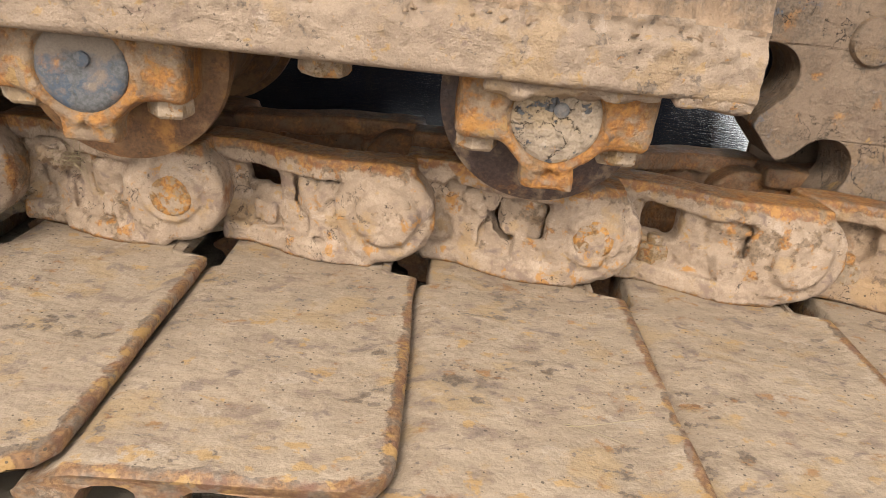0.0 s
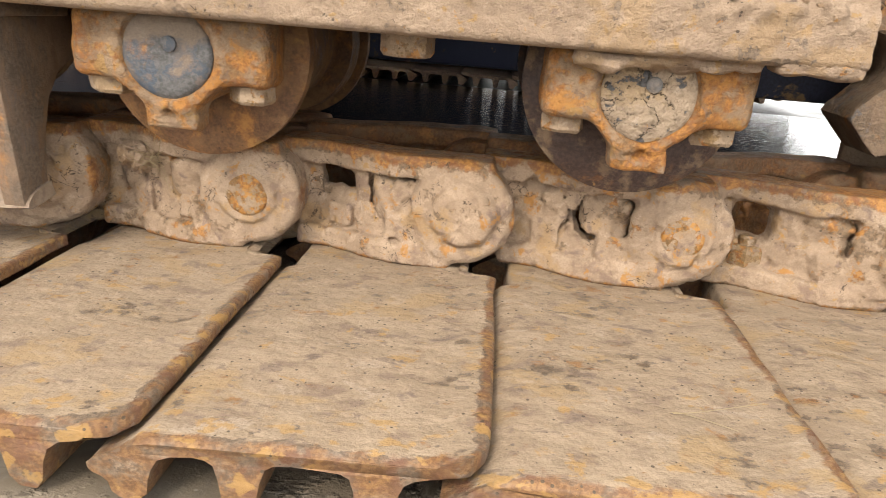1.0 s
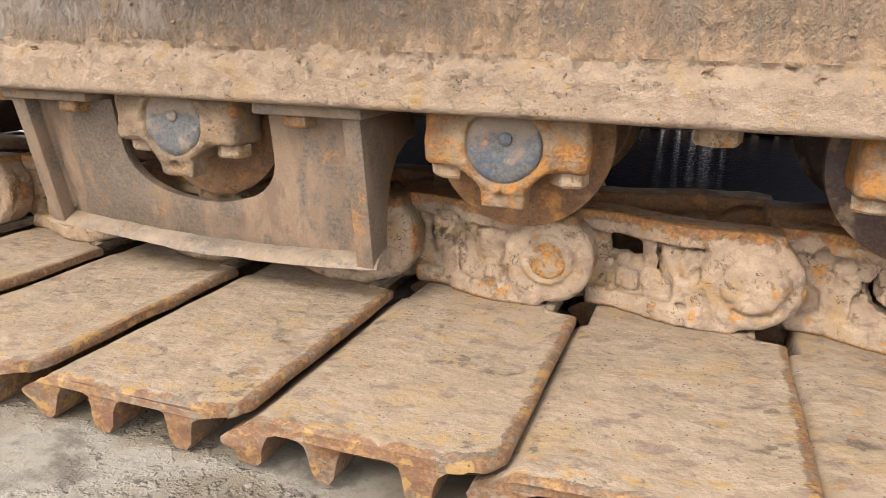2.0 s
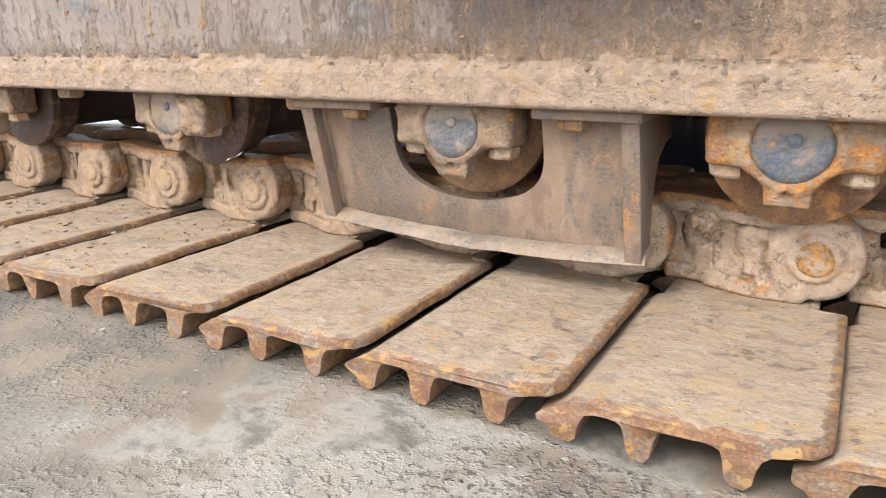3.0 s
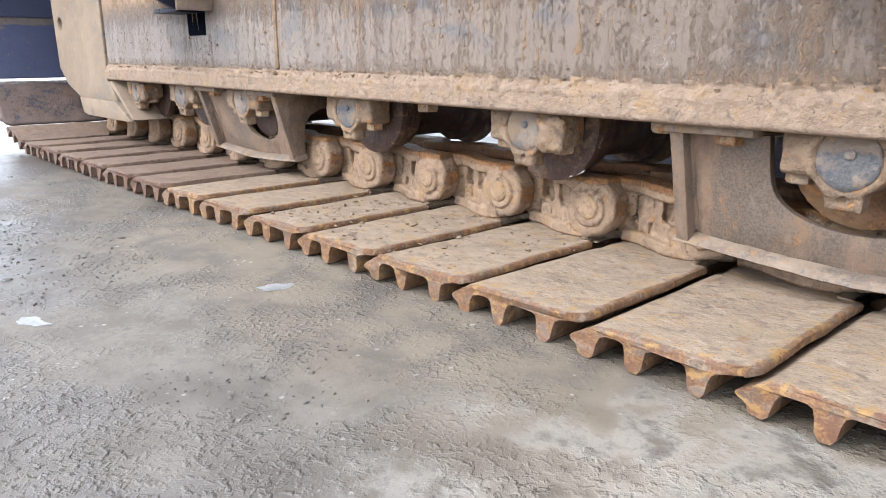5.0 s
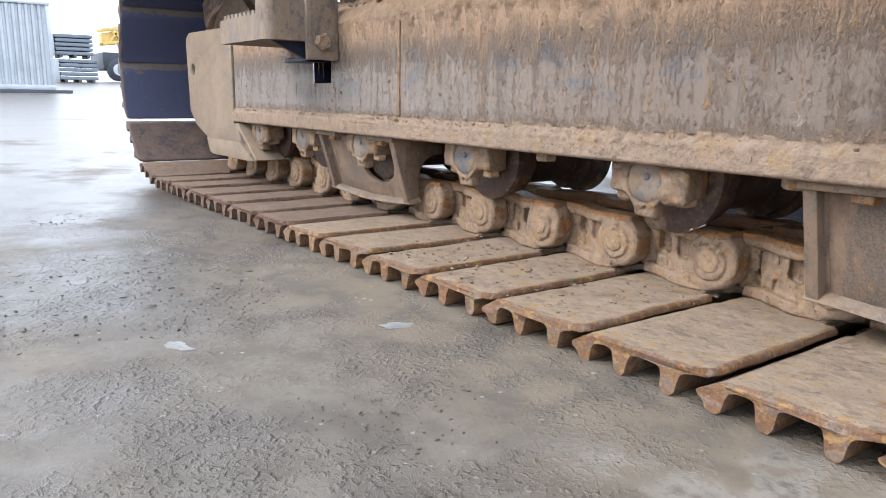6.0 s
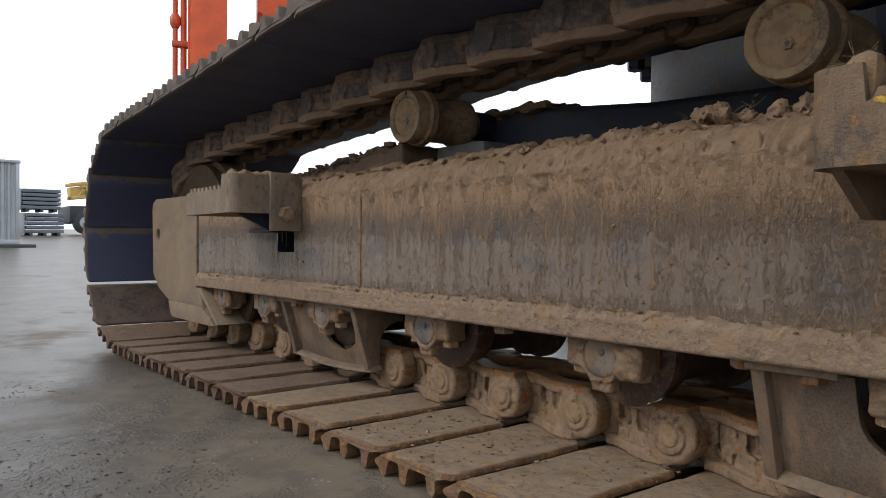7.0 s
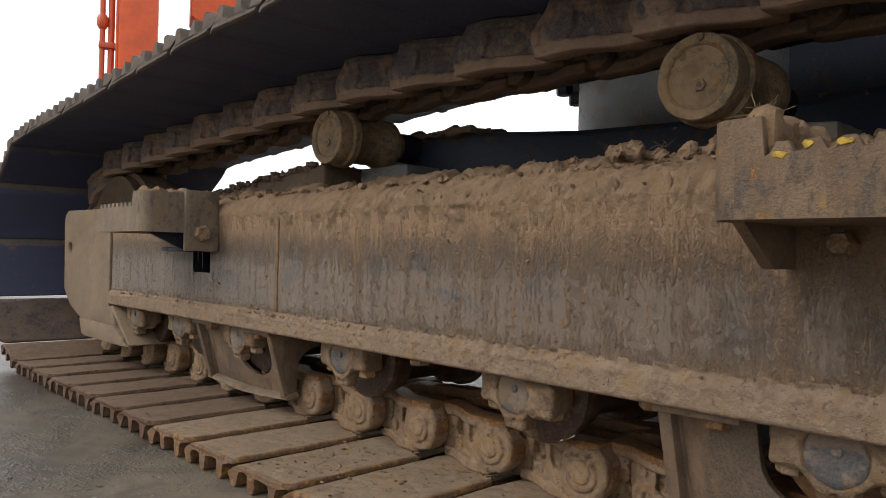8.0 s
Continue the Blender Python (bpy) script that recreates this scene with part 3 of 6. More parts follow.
def box_field(x, y, z, centre, half, r=0.0):
    q = [np.abs(v - c) - (s - r) for v, c, s in zip((x, y, z), centre, half)]
    out = np.sqrt(sum(np.maximum(v, 0) ** 2 for v in q))
    return out + np.minimum(np.maximum(np.maximum(q[0], q[1]), q[2]), 0) - r


def rod_field(x, y, z, cx, cz, radius, y0, y1):
    """A round bar along y."""
    a = np.hypot(x - cx, z - cz) - radius
    b = np.abs(y - (y0 + y1) / 2) - (y1 - y0) / 2
    return np.minimum(np.maximum(a, b), 0) + np.hypot(np.maximum(a, 0), np.maximum(b, 0))


def soft_min(a, b, k):
    t = np.clip(0.5 + 0.5 * (b - a) / k, 0, 1)
    return b * (1 - t) + a * t - k * t * (1 - t)


def soft_max(a, b, k):
    return -soft_min(-a, -b, k)


def ramp(v, low, high):
    t = np.clip((v - low) / (high - low), 0, 1)
    return t * t * (3 - 2 * t)


def slab(loops, y0, y1, round_by=0.003, segments=2):
    """A plate in the x-z plane between two depths; the first loop is its outline, the rest are holes."""
    bm = bmesh.new()
    loops3 = [[Vector((x, 0, z)) for x, z in loop] for loop in loops]
    from_loops = [p for loop in loops3 for p in loop]
    tris = tessellate(loops3)
    front = [bm.verts.new((p.x, y0, p.z)) for p in from_loops]
    back = [bm.verts.new((p.x, y1, p.z)) for p in from_loops]
    for a, b, c in tris:
        bm.faces.new((front[a], front[b], front[c]))
        bm.faces.new((back[c], back[b], back[a]))
    start, rim = 0, []
    for loop in loops:
        k = len(loop)
        for i in range(k):
            a, b = start + i, start + (i + 1) % k
            bm.faces.new((front[a], front[b], back[b], back[a]))
            rim += [(front[a], front[b]), (back[a], back[b])]
        start += k
    bmesh.ops.recalc_face_normals(bm, faces=bm.faces)
    if round_by:
        edges = [e for a, b in rim if (e := bm.edges.get((a, b)))]
        bmesh.ops.bevel(bm, geom=edges, offset=round_by, segments=segments, affect="EDGES", profile=0.5, clamp_overlap=True)
    return bm


def tessellate(loops3):
    return tessellate_polygon(loops3)


def block(x0, x1, y0, y1, z0, z1, round_by=0.004, segments=2):
    bm = bmesh.new()
    bmesh.ops.create_cube(bm, size=1.0)
    for v in bm.verts:
        v.co = Vector(((x0 + x1) / 2 + v.co.x * (x1 - x0), (y0 + y1) / 2 + v.co.y * (y1 - y0), (z0 + z1) / 2 + v.co.z * (z1 - z0)))
    if round_by:
        bmesh.ops.bevel(bm, geom=list(bm.edges), offset=round_by, segments=segments, affect="EDGES", profile=0.5, clamp_overlap=True)
    return bm


def lathe(outline, axis="y", sides=40, centre=(0, 0, 0)):
    """A turned body: outline of (along, radius)."""
    bm = bmesh.new()
    rings = []
    for along, r in outline:
        ring = []
        for i in range(sides):
            a = 2 * math.pi * i / sides
            p = (r * math.cos(a), along, r * math.sin(a)) if axis == "y" else (r * math.cos(a), r * math.sin(a), along)
            ring.append(bm.verts.new(Vector(p) + Vector(centre)))
        rings.append(ring)
    for r0, r1 in zip(rings, rings[1:]):
        for i in range(sides):
            bm.faces.new((r0[i], r0[(i + 1) % sides], r1[(i + 1) % sides], r1[i]))
    bm.faces.new(rings[0])
    bm.faces.new(rings[-1][::-1])
    bmesh.ops.recalc_face_normals(bm, faces=bm.faces)
    return bm


def hexagon(x, y, z, across, height, axis="z"):
    """A bolt's head with its washer rim and chamfer."""
    bm = bmesh.new()
    rings = []
    r = across / math.sqrt(3)
    for along, f in ((0, 0.97), (0.1, 1.0), (0.8, 1.0), (1.0, 0.86)):
        ring = []
        for i in range(6):
            a = math.pi / 3 * i + 0.3
            u, w = r * f * math.cos(a), r * f * math.sin(a)
            ring.append(bm.verts.new((x + u, y + w, z + along * height) if axis == "z" else (x + u, y + along * height, z + w)))
        rings.append(ring)
    for r0, r1 in zip(rings, rings[1:]):
        for i in range(6):
            bm.faces.new((r0[i], r0[(i + 1) % 6], r1[(i + 1) % 6], r1[i]))
    bm.faces.new(rings[0])
    bm.faces.new(rings[-1][::-1])
    bmesh.ops.recalc_face_normals(bm, faces=bm.faces)
    return bm


def bead(points, r, sides=6):
    """A round bead laid along points that run mostly downwards."""
    bm = bmesh.new()
    rings = [[bm.verts.new((x + r * math.cos(2 * math.pi * k / sides), y + r * math.sin(2 * math.pi * k / sides), z)) for k in range(sides)] for x, y, z in points]
    for r0, r1 in zip(rings, rings[1:]):
        for k in range(sides):
            bm.faces.new((r0[k], r0[(k + 1) % sides], r1[(k + 1) % sides], r1[k]))
    bm.faces.new(rings[0])
    bm.faces.new(rings[-1][::-1])
    bmesh.ops.recalc_face_normals(bm, faces=bm.faces)
    return bm


def rough_up(bm, amount, scale, seed=0, cuts=0):
    """Uneven faces, as if worn and caked."""
    if cuts:
        bmesh.ops.triangulate(bm, faces=bm.faces)
        for _ in range(cuts):
            long_edges = [e for e in bm.edges if e.calc_length() > 0.012]
            bmesh.ops.subdivide_edges(bm, edges=long_edges, cuts=1)
            bmesh.ops.triangulate(bm, faces=bm.faces)
    bm.normal_update()
    co = np.array([v.co for v in bm.verts])
    d = bumps(co[:, 0], co[:, 1], co[:, 2], scale, seed) * amount
    for v, s in zip(bm.verts, d):
        v.co += v.normal * float(s)
    return bm


def crumbs_mesh(places, sizes, mat, r, flat=0.7, rough=0.5):
    base = bmesh.new()
    bmesh.ops.create_icosphere(base, subdivisions=1, radius=1.0)
    v0 = np.array([v.co for v in base.verts])
    f0 = np.array([[v.index for v in f.verts] for f in base.faces])
    base.free()
    vs, fs = [], []
    for k, (p, size) in enumerate(zip(places, sizes)):
        n = 1 + rough * r.uniform(-1, 1, (len(v0), 1))
        squash = np.array([r.uniform(0.7, 1.4), r.uniform(0.7, 1.3), flat])
        a = r.uniform(0, 6.28)
        turn = np.array([[math.cos(a), -math.sin(a), 0], [math.sin(a), math.cos(a), 0], [0, 0, 1]])
        vs.append((v0 * n * squash * size) @ turn.T + p)
        fs.append(f0 + k * len(v0))
    return mesh("crumbs", np.concatenate(vs), np.concatenate(fs), mat, smooth=False)


def part(name, shape, material, parent=None, label="", smooth=True, at=None):
    """Links a bmesh or a mesh as one object under a thing or a part."""
    if isinstance(shape, bmesh.types.BMesh):
        me = bpy.data.meshes.new(name)
        shape.to_mesh(me)
        shape.free()
        me.materials.append(material)
        me.polygons.foreach_set("use_smooth", [smooth] * len(me.polygons))
        if smooth:
            me.set_sharp_from_angle(angle=radians(40))
        shape = me
    ob = new(name, shape)
    if parent:
        ob.parent = parent
    if at is not None:
        ob.matrix_basis = at
    if label:
        tagged(ob, label)
    return ob


def thing(name, label, category, group="", kind="", at=(0, 0, 0)):
    ob = new(name)
    ob.location = at
    ob.empty_display_size = 0.05
    return tagged(ob, label, category, group, kind)


# ---- plan, in metres: x along the track, y inwards from the shoes' outer ends, z up ----
P = 0.1864                                # pitch of the chain
FIRST_PIN = 0.343                         # a pin of the lower run
PIN_Z = 0.094                             # pins of the lower run
IDLER = (-2.66, 0.4075, 0.3135)           # x, z, radius at the pins
SPROCKET = (0.95, 0.412, 0.318)
CARRIERS = [(-1.305, 0.676), (-0.422, 0.668)]
CARRIER_R = 0.060
SAG = 0.006                               # of the upper run
UPPER_RAIL = 0.036                        # from the pins to the worn rails of the upper run
ROLLERS = [0.466, 0.130, -0.206, -0.649, -1.092, -1.508, -1.834, -2.141]
ROLLER_Z = 0.216
FACE = 0.183                              # outer face of the track frame


# ---- ground: one sheet to the horizon, rising slightly far off ----
def far_rise(x, y):
    d = np.maximum(np.hypot(x + 0.5, y) - 2.7, 0)
    return 0.0235 * (np.minimum(d, 60) - 0.8 * (1 - np.exp(-d / 0.8)))


def build_ground():
    def ticks(a, b, near, far):
        out = list(np.arange(a, b, near))
        left, right, s = a, b, near
        while right < far:
            s *= 1.16
            right += s
            left -= s
            out = [left] + out + [right]
        return np.array(out)
    xs, ys = ticks(-1.7, 0.5, 0.008, 900), ticks(-1.1, 0.1, 0.008, 900)
    gx, gy = np.meshgrid(xs, ys, indexing="ij")
    z = far_rise(gx, gy) + 0.004 * bumps(gx, gy, 0 * gx, 1.7, 5) * np.exp(-np.hypot(gx, gy) / 12) + (0.0014 * bumps(gx, gy, 0 * gx, 13, 9, 2) + 0.0006 * bumps(gx, gy, 0 * gx, 36, 19, 1)) * np.exp(-(np.hypot(gx + 0.5, gy) / 2.2) ** 2)
    z -= 0.005
    n, k = gx.shape
    idx = np.arange(n * k).reshape(n, k)
    quads = np.stack([idx[:-1, :-1], idx[1:, :-1], idx[1:, 1:], idx[:-1, 1:]], -1).reshape(-1, 4)
    ob = new("ground", mesh("ground", np.stack([gx, gy, z], -1).reshape(-1, 3), quads, M_GROUND))
    tagged(ob, "wet grey concrete yard with gritty dirt and puddled sheen", "ground", kind="structure")


build_ground()


def build_water():
    a = np.linspace(0, 2 * math.pi, 120, endpoint=False)
    rim = 1 + 0.10 * bumps(np.cos(a) * 2, np.sin(a) * 2, 0 * a, 1, 3, 3)
    px, py = 0.0 + 1.65 * rim * np.sign(np.cos(a)) * np.abs(np.cos(a)) ** 0.6, 1.6 + 0.74 * rim * np.sign(np.sin(a)) * np.abs(np.sin(a)) ** 0.6
    places = np.stack([np.r_[px, 0.0], np.r_[py, 1.6], np.full(121, 0.004)], 1)
    faces = [(i, (i + 1) % 120, 120) for i in range(120)]
    tagged(new("water", mesh("water", places, faces, M_WATER)), "dark puddle of standing water between the crawlers", "puddle", kind="structure")


build_water()


# ---- crawler track ----
def chain_loop(sx):
    pts = []
    for x in np.arange(sx, IDLER[0], -0.01):
        pts.append((x, PIN_Z))
    for a in np.arange(270, 90, -1.0):
        pts.append((IDLER[0] + IDLER[2] * math.cos(radians(a)), IDLER[1] + IDLER[2] * math.sin(radians(a))))
    tops = [(IDLER[0], IDLER[1] + IDLER[2])] + [(x, z + CARRIER_R + 0.050) for x, z in CARRIERS] + [(sx, SPROCKET[1] + SPROCKET[2])]
    for (xa, za), (xb, zb) in zip(tops, tops[1:]):
        for s in np.arange(0, 1, 0.02):
            pts.append((xa + (xb - xa) * s, za + (zb - za) * s - SAG * (xb - xa) * s * (1 - s)))
    for a in np.arange(90, -90, -1.0):
        pts.append((sx + SPROCKET[2] * math.cos(radians(a)), SPROCKET[1] + SPROCKET[2] * math.sin(radians(a))))
    pts = np.array(pts + pts[:1])
    return pts, np.r_[0, np.cumsum(np.hypot(*np.diff(pts, axis=0).T))]


def chain_places():
    """Pins round the whole loop, one pitch apart; the far bend takes up the slack."""
    sx = SPROCKET[0]
    for _ in range(3):
        pts, s = chain_loop(sx)
        count = round(s[-1] / P)
        sx += (count * P - s[-1]) / 2
    pts, s = chain_loop(sx)
    at = (sx - FIRST_PIN + P * np.arange(-3, count - 2)) % s[-1]
    px, pz = np.interp(at, s, pts[:, 0]), np.interp(at, s, pts[:, 1])
    return [((px[i], pz[i]), (px[i + 1], pz[i + 1])) for i in range(count)]


def link_mesh(seed, h, caked, material, mud=(-0.030, -0.030), smear=0.0, rail_top=0.0455, lumpy=1.0, ring=False, backed=False):
    """One side of a chain link: straight rail, two bolt windows, a domed boss round the pin, dried mud on all of it.
    mud: how high each window is filled, from its middle; smear: mud over the pin's end; ring: a clear step round the pin; backed: windows closed by mud farther in. No mud: a plain side with no windows."""
    def field(x, y, z):
        s = ramp(-x, 0.050, 0.145)
        yy = y - 0.027 - 0.034 * s
        nose = rod_field(x, y, z, 0, 0, rail_top - 0.009, 0.011 if rail_top > 0.04 else 0.020, 0.036) - 0.009
        tail = rod_field(x, yy, z, -0.19, 0, rail_top - 0.0065, -0.015, 0.015)
        web = box_field(x, yy, z, (-0.085, 0.003, -0.004), (0.085, 0.012, 0.040), 0.003)
        rail = box_field(x, yy, z, (-0.075, 0.003, rail_top - 0.0105), (0.100, 0.021, 0.0105), 0.003)
        foot = box_field(x, yy, z, (-0.082, -0.003, -0.043), (0.074, 0.019, 0.0095), 0.004)
        heel = rod_field(x, yy, z, -0.024, -0.016, 0.030, -0.014, 0.016) - 0.004
        d = soft_min(soft_min(nose, tail, 0.006), web, 0.010)
        d = soft_min(soft_min(d, rail, 0.004), soft_min(foot, heel, 0.006), 0.008)
        n0 = bumps(x, y, z, 45, seed + 20, 2)
        n1 = bumps(x, y, z, 28, seed, 3)
        n2 = bumps(x, y, z, 85, seed + 40, 2)
        n3 = bumps(x, y, z, 210, seed + 80, 2)
        for cx, level, k in ((-0.118, mud[0], 3), (-0.062, mud[1], 7)) if mud else ():
            window = box_field(x, y, z, (cx, 0.03, 0.008), (0.0175, 0.09, 0.0170), 0.007) + 0.0028 * n0
            d = soft_max(d, -window, 0.003)
            # mud packed into the window up to its level
            wob = bumps(x, y, z, 60, seed + k, 3)
            pack = box_field(x, yy, z, (cx, 0.006, level - 0.022), (0.0215, 0.0105, 0.022), 0.007) - 0.0022 * wob - 0.0012 * n2
            if level > 0.018:
                plug = box_field(x, yy, z, (cx, 0.003, 0.003), (0.0205, 0.0155, 0.0185), 0.009) - 0.0034 * wob - 0.0012 * n2
                pack = np.minimum(pack, plug)
                d = np.maximum(d, 0.0017 - np.abs(plug - 0.0011) * (1 + 0.7 * n1))
            d = soft_min(d, pack, 0.0025) if level > -0.02 else d
            if backed:
                d = np.minimum(d, box_field(x, yy, z, (cx, 0.010, 0.006), (0.021, 0.006, 0.020), 0.002) - 0.0036 * wob - 0.0016 * n2)
            if level > -0.02:
                # the worn flat of a bolt's end in the mud
                d = soft_min(d, box_field(x, yy, z, (cx + 0.004, -0.010, -0.020), (0.0115, 0.007, 0.0105), 0.002), 0.003)
        if mud:
            d = soft_min(d, rod_field(x, y, z, 0.0, 0.0, 0.0225, -0.0005, 0.03) - 0.0015, 0.007)
        if ring:
            d = soft_min(d, rod_field(x, y, z, 0.0, 0.0, 0.0268, -0.0014, 0.03) - 0.0014, 0.0035)
        if smear:
            d = soft_min(d, rod_field(x, y, z, 0.002, 0.001, 0.020, -0.0010, 0.03) - 0.0035 - smear * 0.0030 * bumps(x, y, z, 38, seed + 70, 3), 0.010)
        calm = 1 - 0.8 * ramp(z, 0.028, 0.040)
        flake = ramp(bumps(x, y, z, 24, seed + 60, 4), 0.05, 0.12)
        pit = np.maximum(bumps(x, y, z, 70, seed + 90, 3) - 0.45, 0)
        body = d - lumpy * calm * (0.0009 * n1 + 0.0006 * n2 + 0.0006 * n3 + caked * 0.0013 * flake - 0.004 * pit)
        return soft_max(body, -(z + 0.0525), 0.002)
    places, quads = nets(field, (-0.24, -0.014, -0.062), (0.055, 0.096, 0.06), h)
    return mesh("link", places * np.array([P / 0.19, 1, 1]), quads, material)


def mirrored(me):
    out = me.copy()
    co = np.empty(len(out.vertices) * 3)
    out.vertices.foreach_get("co", co)
    co[1::3] *= -1
    out.vertices.foreach_set("co", co)
    out.flip_normals()
    return out


NOTCH = np.array([0.271, 0.272, 0.2728, 0.274, 0.2755, 0.2775, 0.280, 0.282, 0.284, 0.30, 0.33, 0.350, 0.353, 0.357, 0.361, 0.365])


def shoe_mesh(seed, rows, material, tip=0.0, cut=1.0):
    """A triple-grouser shoe: hooked leading edge, three tapered bars below, raised trailing lip, notches for the chain."""
    nose = [(-0.1475, -0.0537), (-0.1560, -0.0612)] if cut else [(-0.152, -0.0535), (-0.160, -0.0590)]
    outline = [(0.036, -0.0495), (0.033, -0.0465), (0.022, -0.0475), (0.006, -0.0505), (-0.06, -0.0515), (-0.12, -0.052), *nose,
               (-0.178, -0.0730), (-0.177, -0.0790), (-0.167, -0.0825), (-0.164, -0.0935), (-0.146, -0.0945), (-0.142, -0.075), (-0.136, -0.0645),
               (-0.114, -0.0635), (-0.106, -0.068), (-0.103, -0.0935), (-0.086, -0.0945), (-0.082, -0.068), (-0.074, -0.0635),
               (-0.042, -0.0635), (-0.034, -0.068), (-0.030, -0.0935), (-0.013, -0.0945), (-0.009, -0.069), (0.001, -0.0620), (0.0345, -0.0575)]
    outline = [((x - tip if x < -0.165 else x) * (P / 0.19 if x < 0 else 1), z) for x, z in outline]
    pts = []
    for (ax, az), (bx, bz) in zip(outline, outline[1:] + outline[:1]):
        steps = max(1, round(math.hypot(bx - ax, bz - az) / 0.014))
        for i in range(steps):
            s, e = i / steps, (i + 1) / steps
            for f in ((s + 0.22 * (e - s), s + 0.78 * (e - s)) if steps == 1 else (s + 0.5 * (e - s),)):
                pts.append((ax + (bx - ax) * f, az + (bz - az) * f))
    k = len(pts)
    ys = np.unique(np.r_[np.array([0, 0.0025, 0.006, 0.010, 0.015, 0.022]), np.linspace(0.03, 0.77, rows), NOTCH,
                         0.8 - NOTCH, 0.8 - np.array([0, 0.0025, 0.006, 0.010, 0.015, 0.022])])
    px, pz = np.array(pts).T
    x, y = np.meshgrid(px, ys)
    z = np.meshgrid(pz, ys)[0]
    side = np.minimum(y, 0.8 - y)
    r = 0.024
    reach = 0.036 - np.where(side < r, r - np.sqrt(np.maximum(r * r - (r - side) ** 2, 0)), 0)
    notch = cut * 0.034 * np.sqrt(ramp(side, 0.272, 0.284) * (1 - ramp(side, 0.350, 0.365)))
    reach = reach - notch + 0.0025 * bumps(0 * y, y, 0 * y + seed, 9, seed, 3)
    x = np.where(x > 0.014, np.minimum(x, reach), x)
    x = np.where((notch > 0.01) & (x < -0.140), -0.140 + (x + 0.140) * 0.1, x)
    end = np.where(side < 0.0035, 0.0025 - side * 0.7, 0)
    top = z > -0.058
    z = z - np.where(top, end, -end * 0.5)
    wave = bumps(x, y, 0 * x, 6, seed + 3, 2) * 0.0009 + bumps(x, y, 0 * x, 30, seed + 7, 3) * 0.0008
    z = z + np.where(top, wave, 0.4 * wave)
    y = y + np.where(side < 0.004, 0.0018 * bumps(x, y, z, 45, seed + 11, 2), 0)
    n = len(ys)
    idx = np.arange(n * k).reshape(n, k)
    nxt = np.roll(idx, -1, axis=1)
    quads = np.stack([idx[:-1], idx[1:], nxt[1:], nxt[:-1]], -1).reshape(-1, 4).tolist()
    caps = []
    for row, flip in ((0, True), (n - 1, False)):
        loop = [Vector((x[row, i], 0, z[row, i])) for i in range(k)]
        for t in tessellate([loop]):
            caps.append([int(idx[row, i]) for i in (t if flip else t[::-1])])
    me = mesh("track_shoe", np.stack([x, y, z], -1).reshape(-1, 3), quads + caps, material)
    bm = bmesh.new()
    bm.from_mesh(me)
    bmesh.ops.recalc_face_normals(bm, faces=bm.faces)
    bm.to_mesh(me)
    bm.free()
    me.set_sharp_from_angle(angle=radians(50))
    return me


def pin_mesh():
    bm = lathe([(-0.0046, 0.0), (-0.0046, 0.005), (-0.0046, 0.010), (-0.0044, 0.0145), (-0.0036, 0.0176), (-0.0010, 0.0187), (0.02, 0.0187)], sides=36)
    rough_up(bm, 0.0010, 80, 4)
    me = bpy.data.meshes.new("pin")
    bm.to_mesh(me)
    bm.free()
    me.materials.append(M_PIN)
    me.polygons.foreach_set("use_smooth", [True] * len(me.polygons))
    return me


def nut_mesh():
    bm = hexagon(0, 0, 0, 0.027, 0.020)
    tip = lathe([(0.018, 0.0085), (0.026, 0.0085), (0.028, 0.006)], axis="z", sides=14)
    me = bpy.data.meshes.new("nut")
    tip.to_mesh(me)
    bm.from_mesh(me)
    tip.free()
    rough_up(bm, 0.0012, 80, 2)
    bm.to_mesh(me)
    bm.free()
    me.materials.append(M_NUT)
    return me


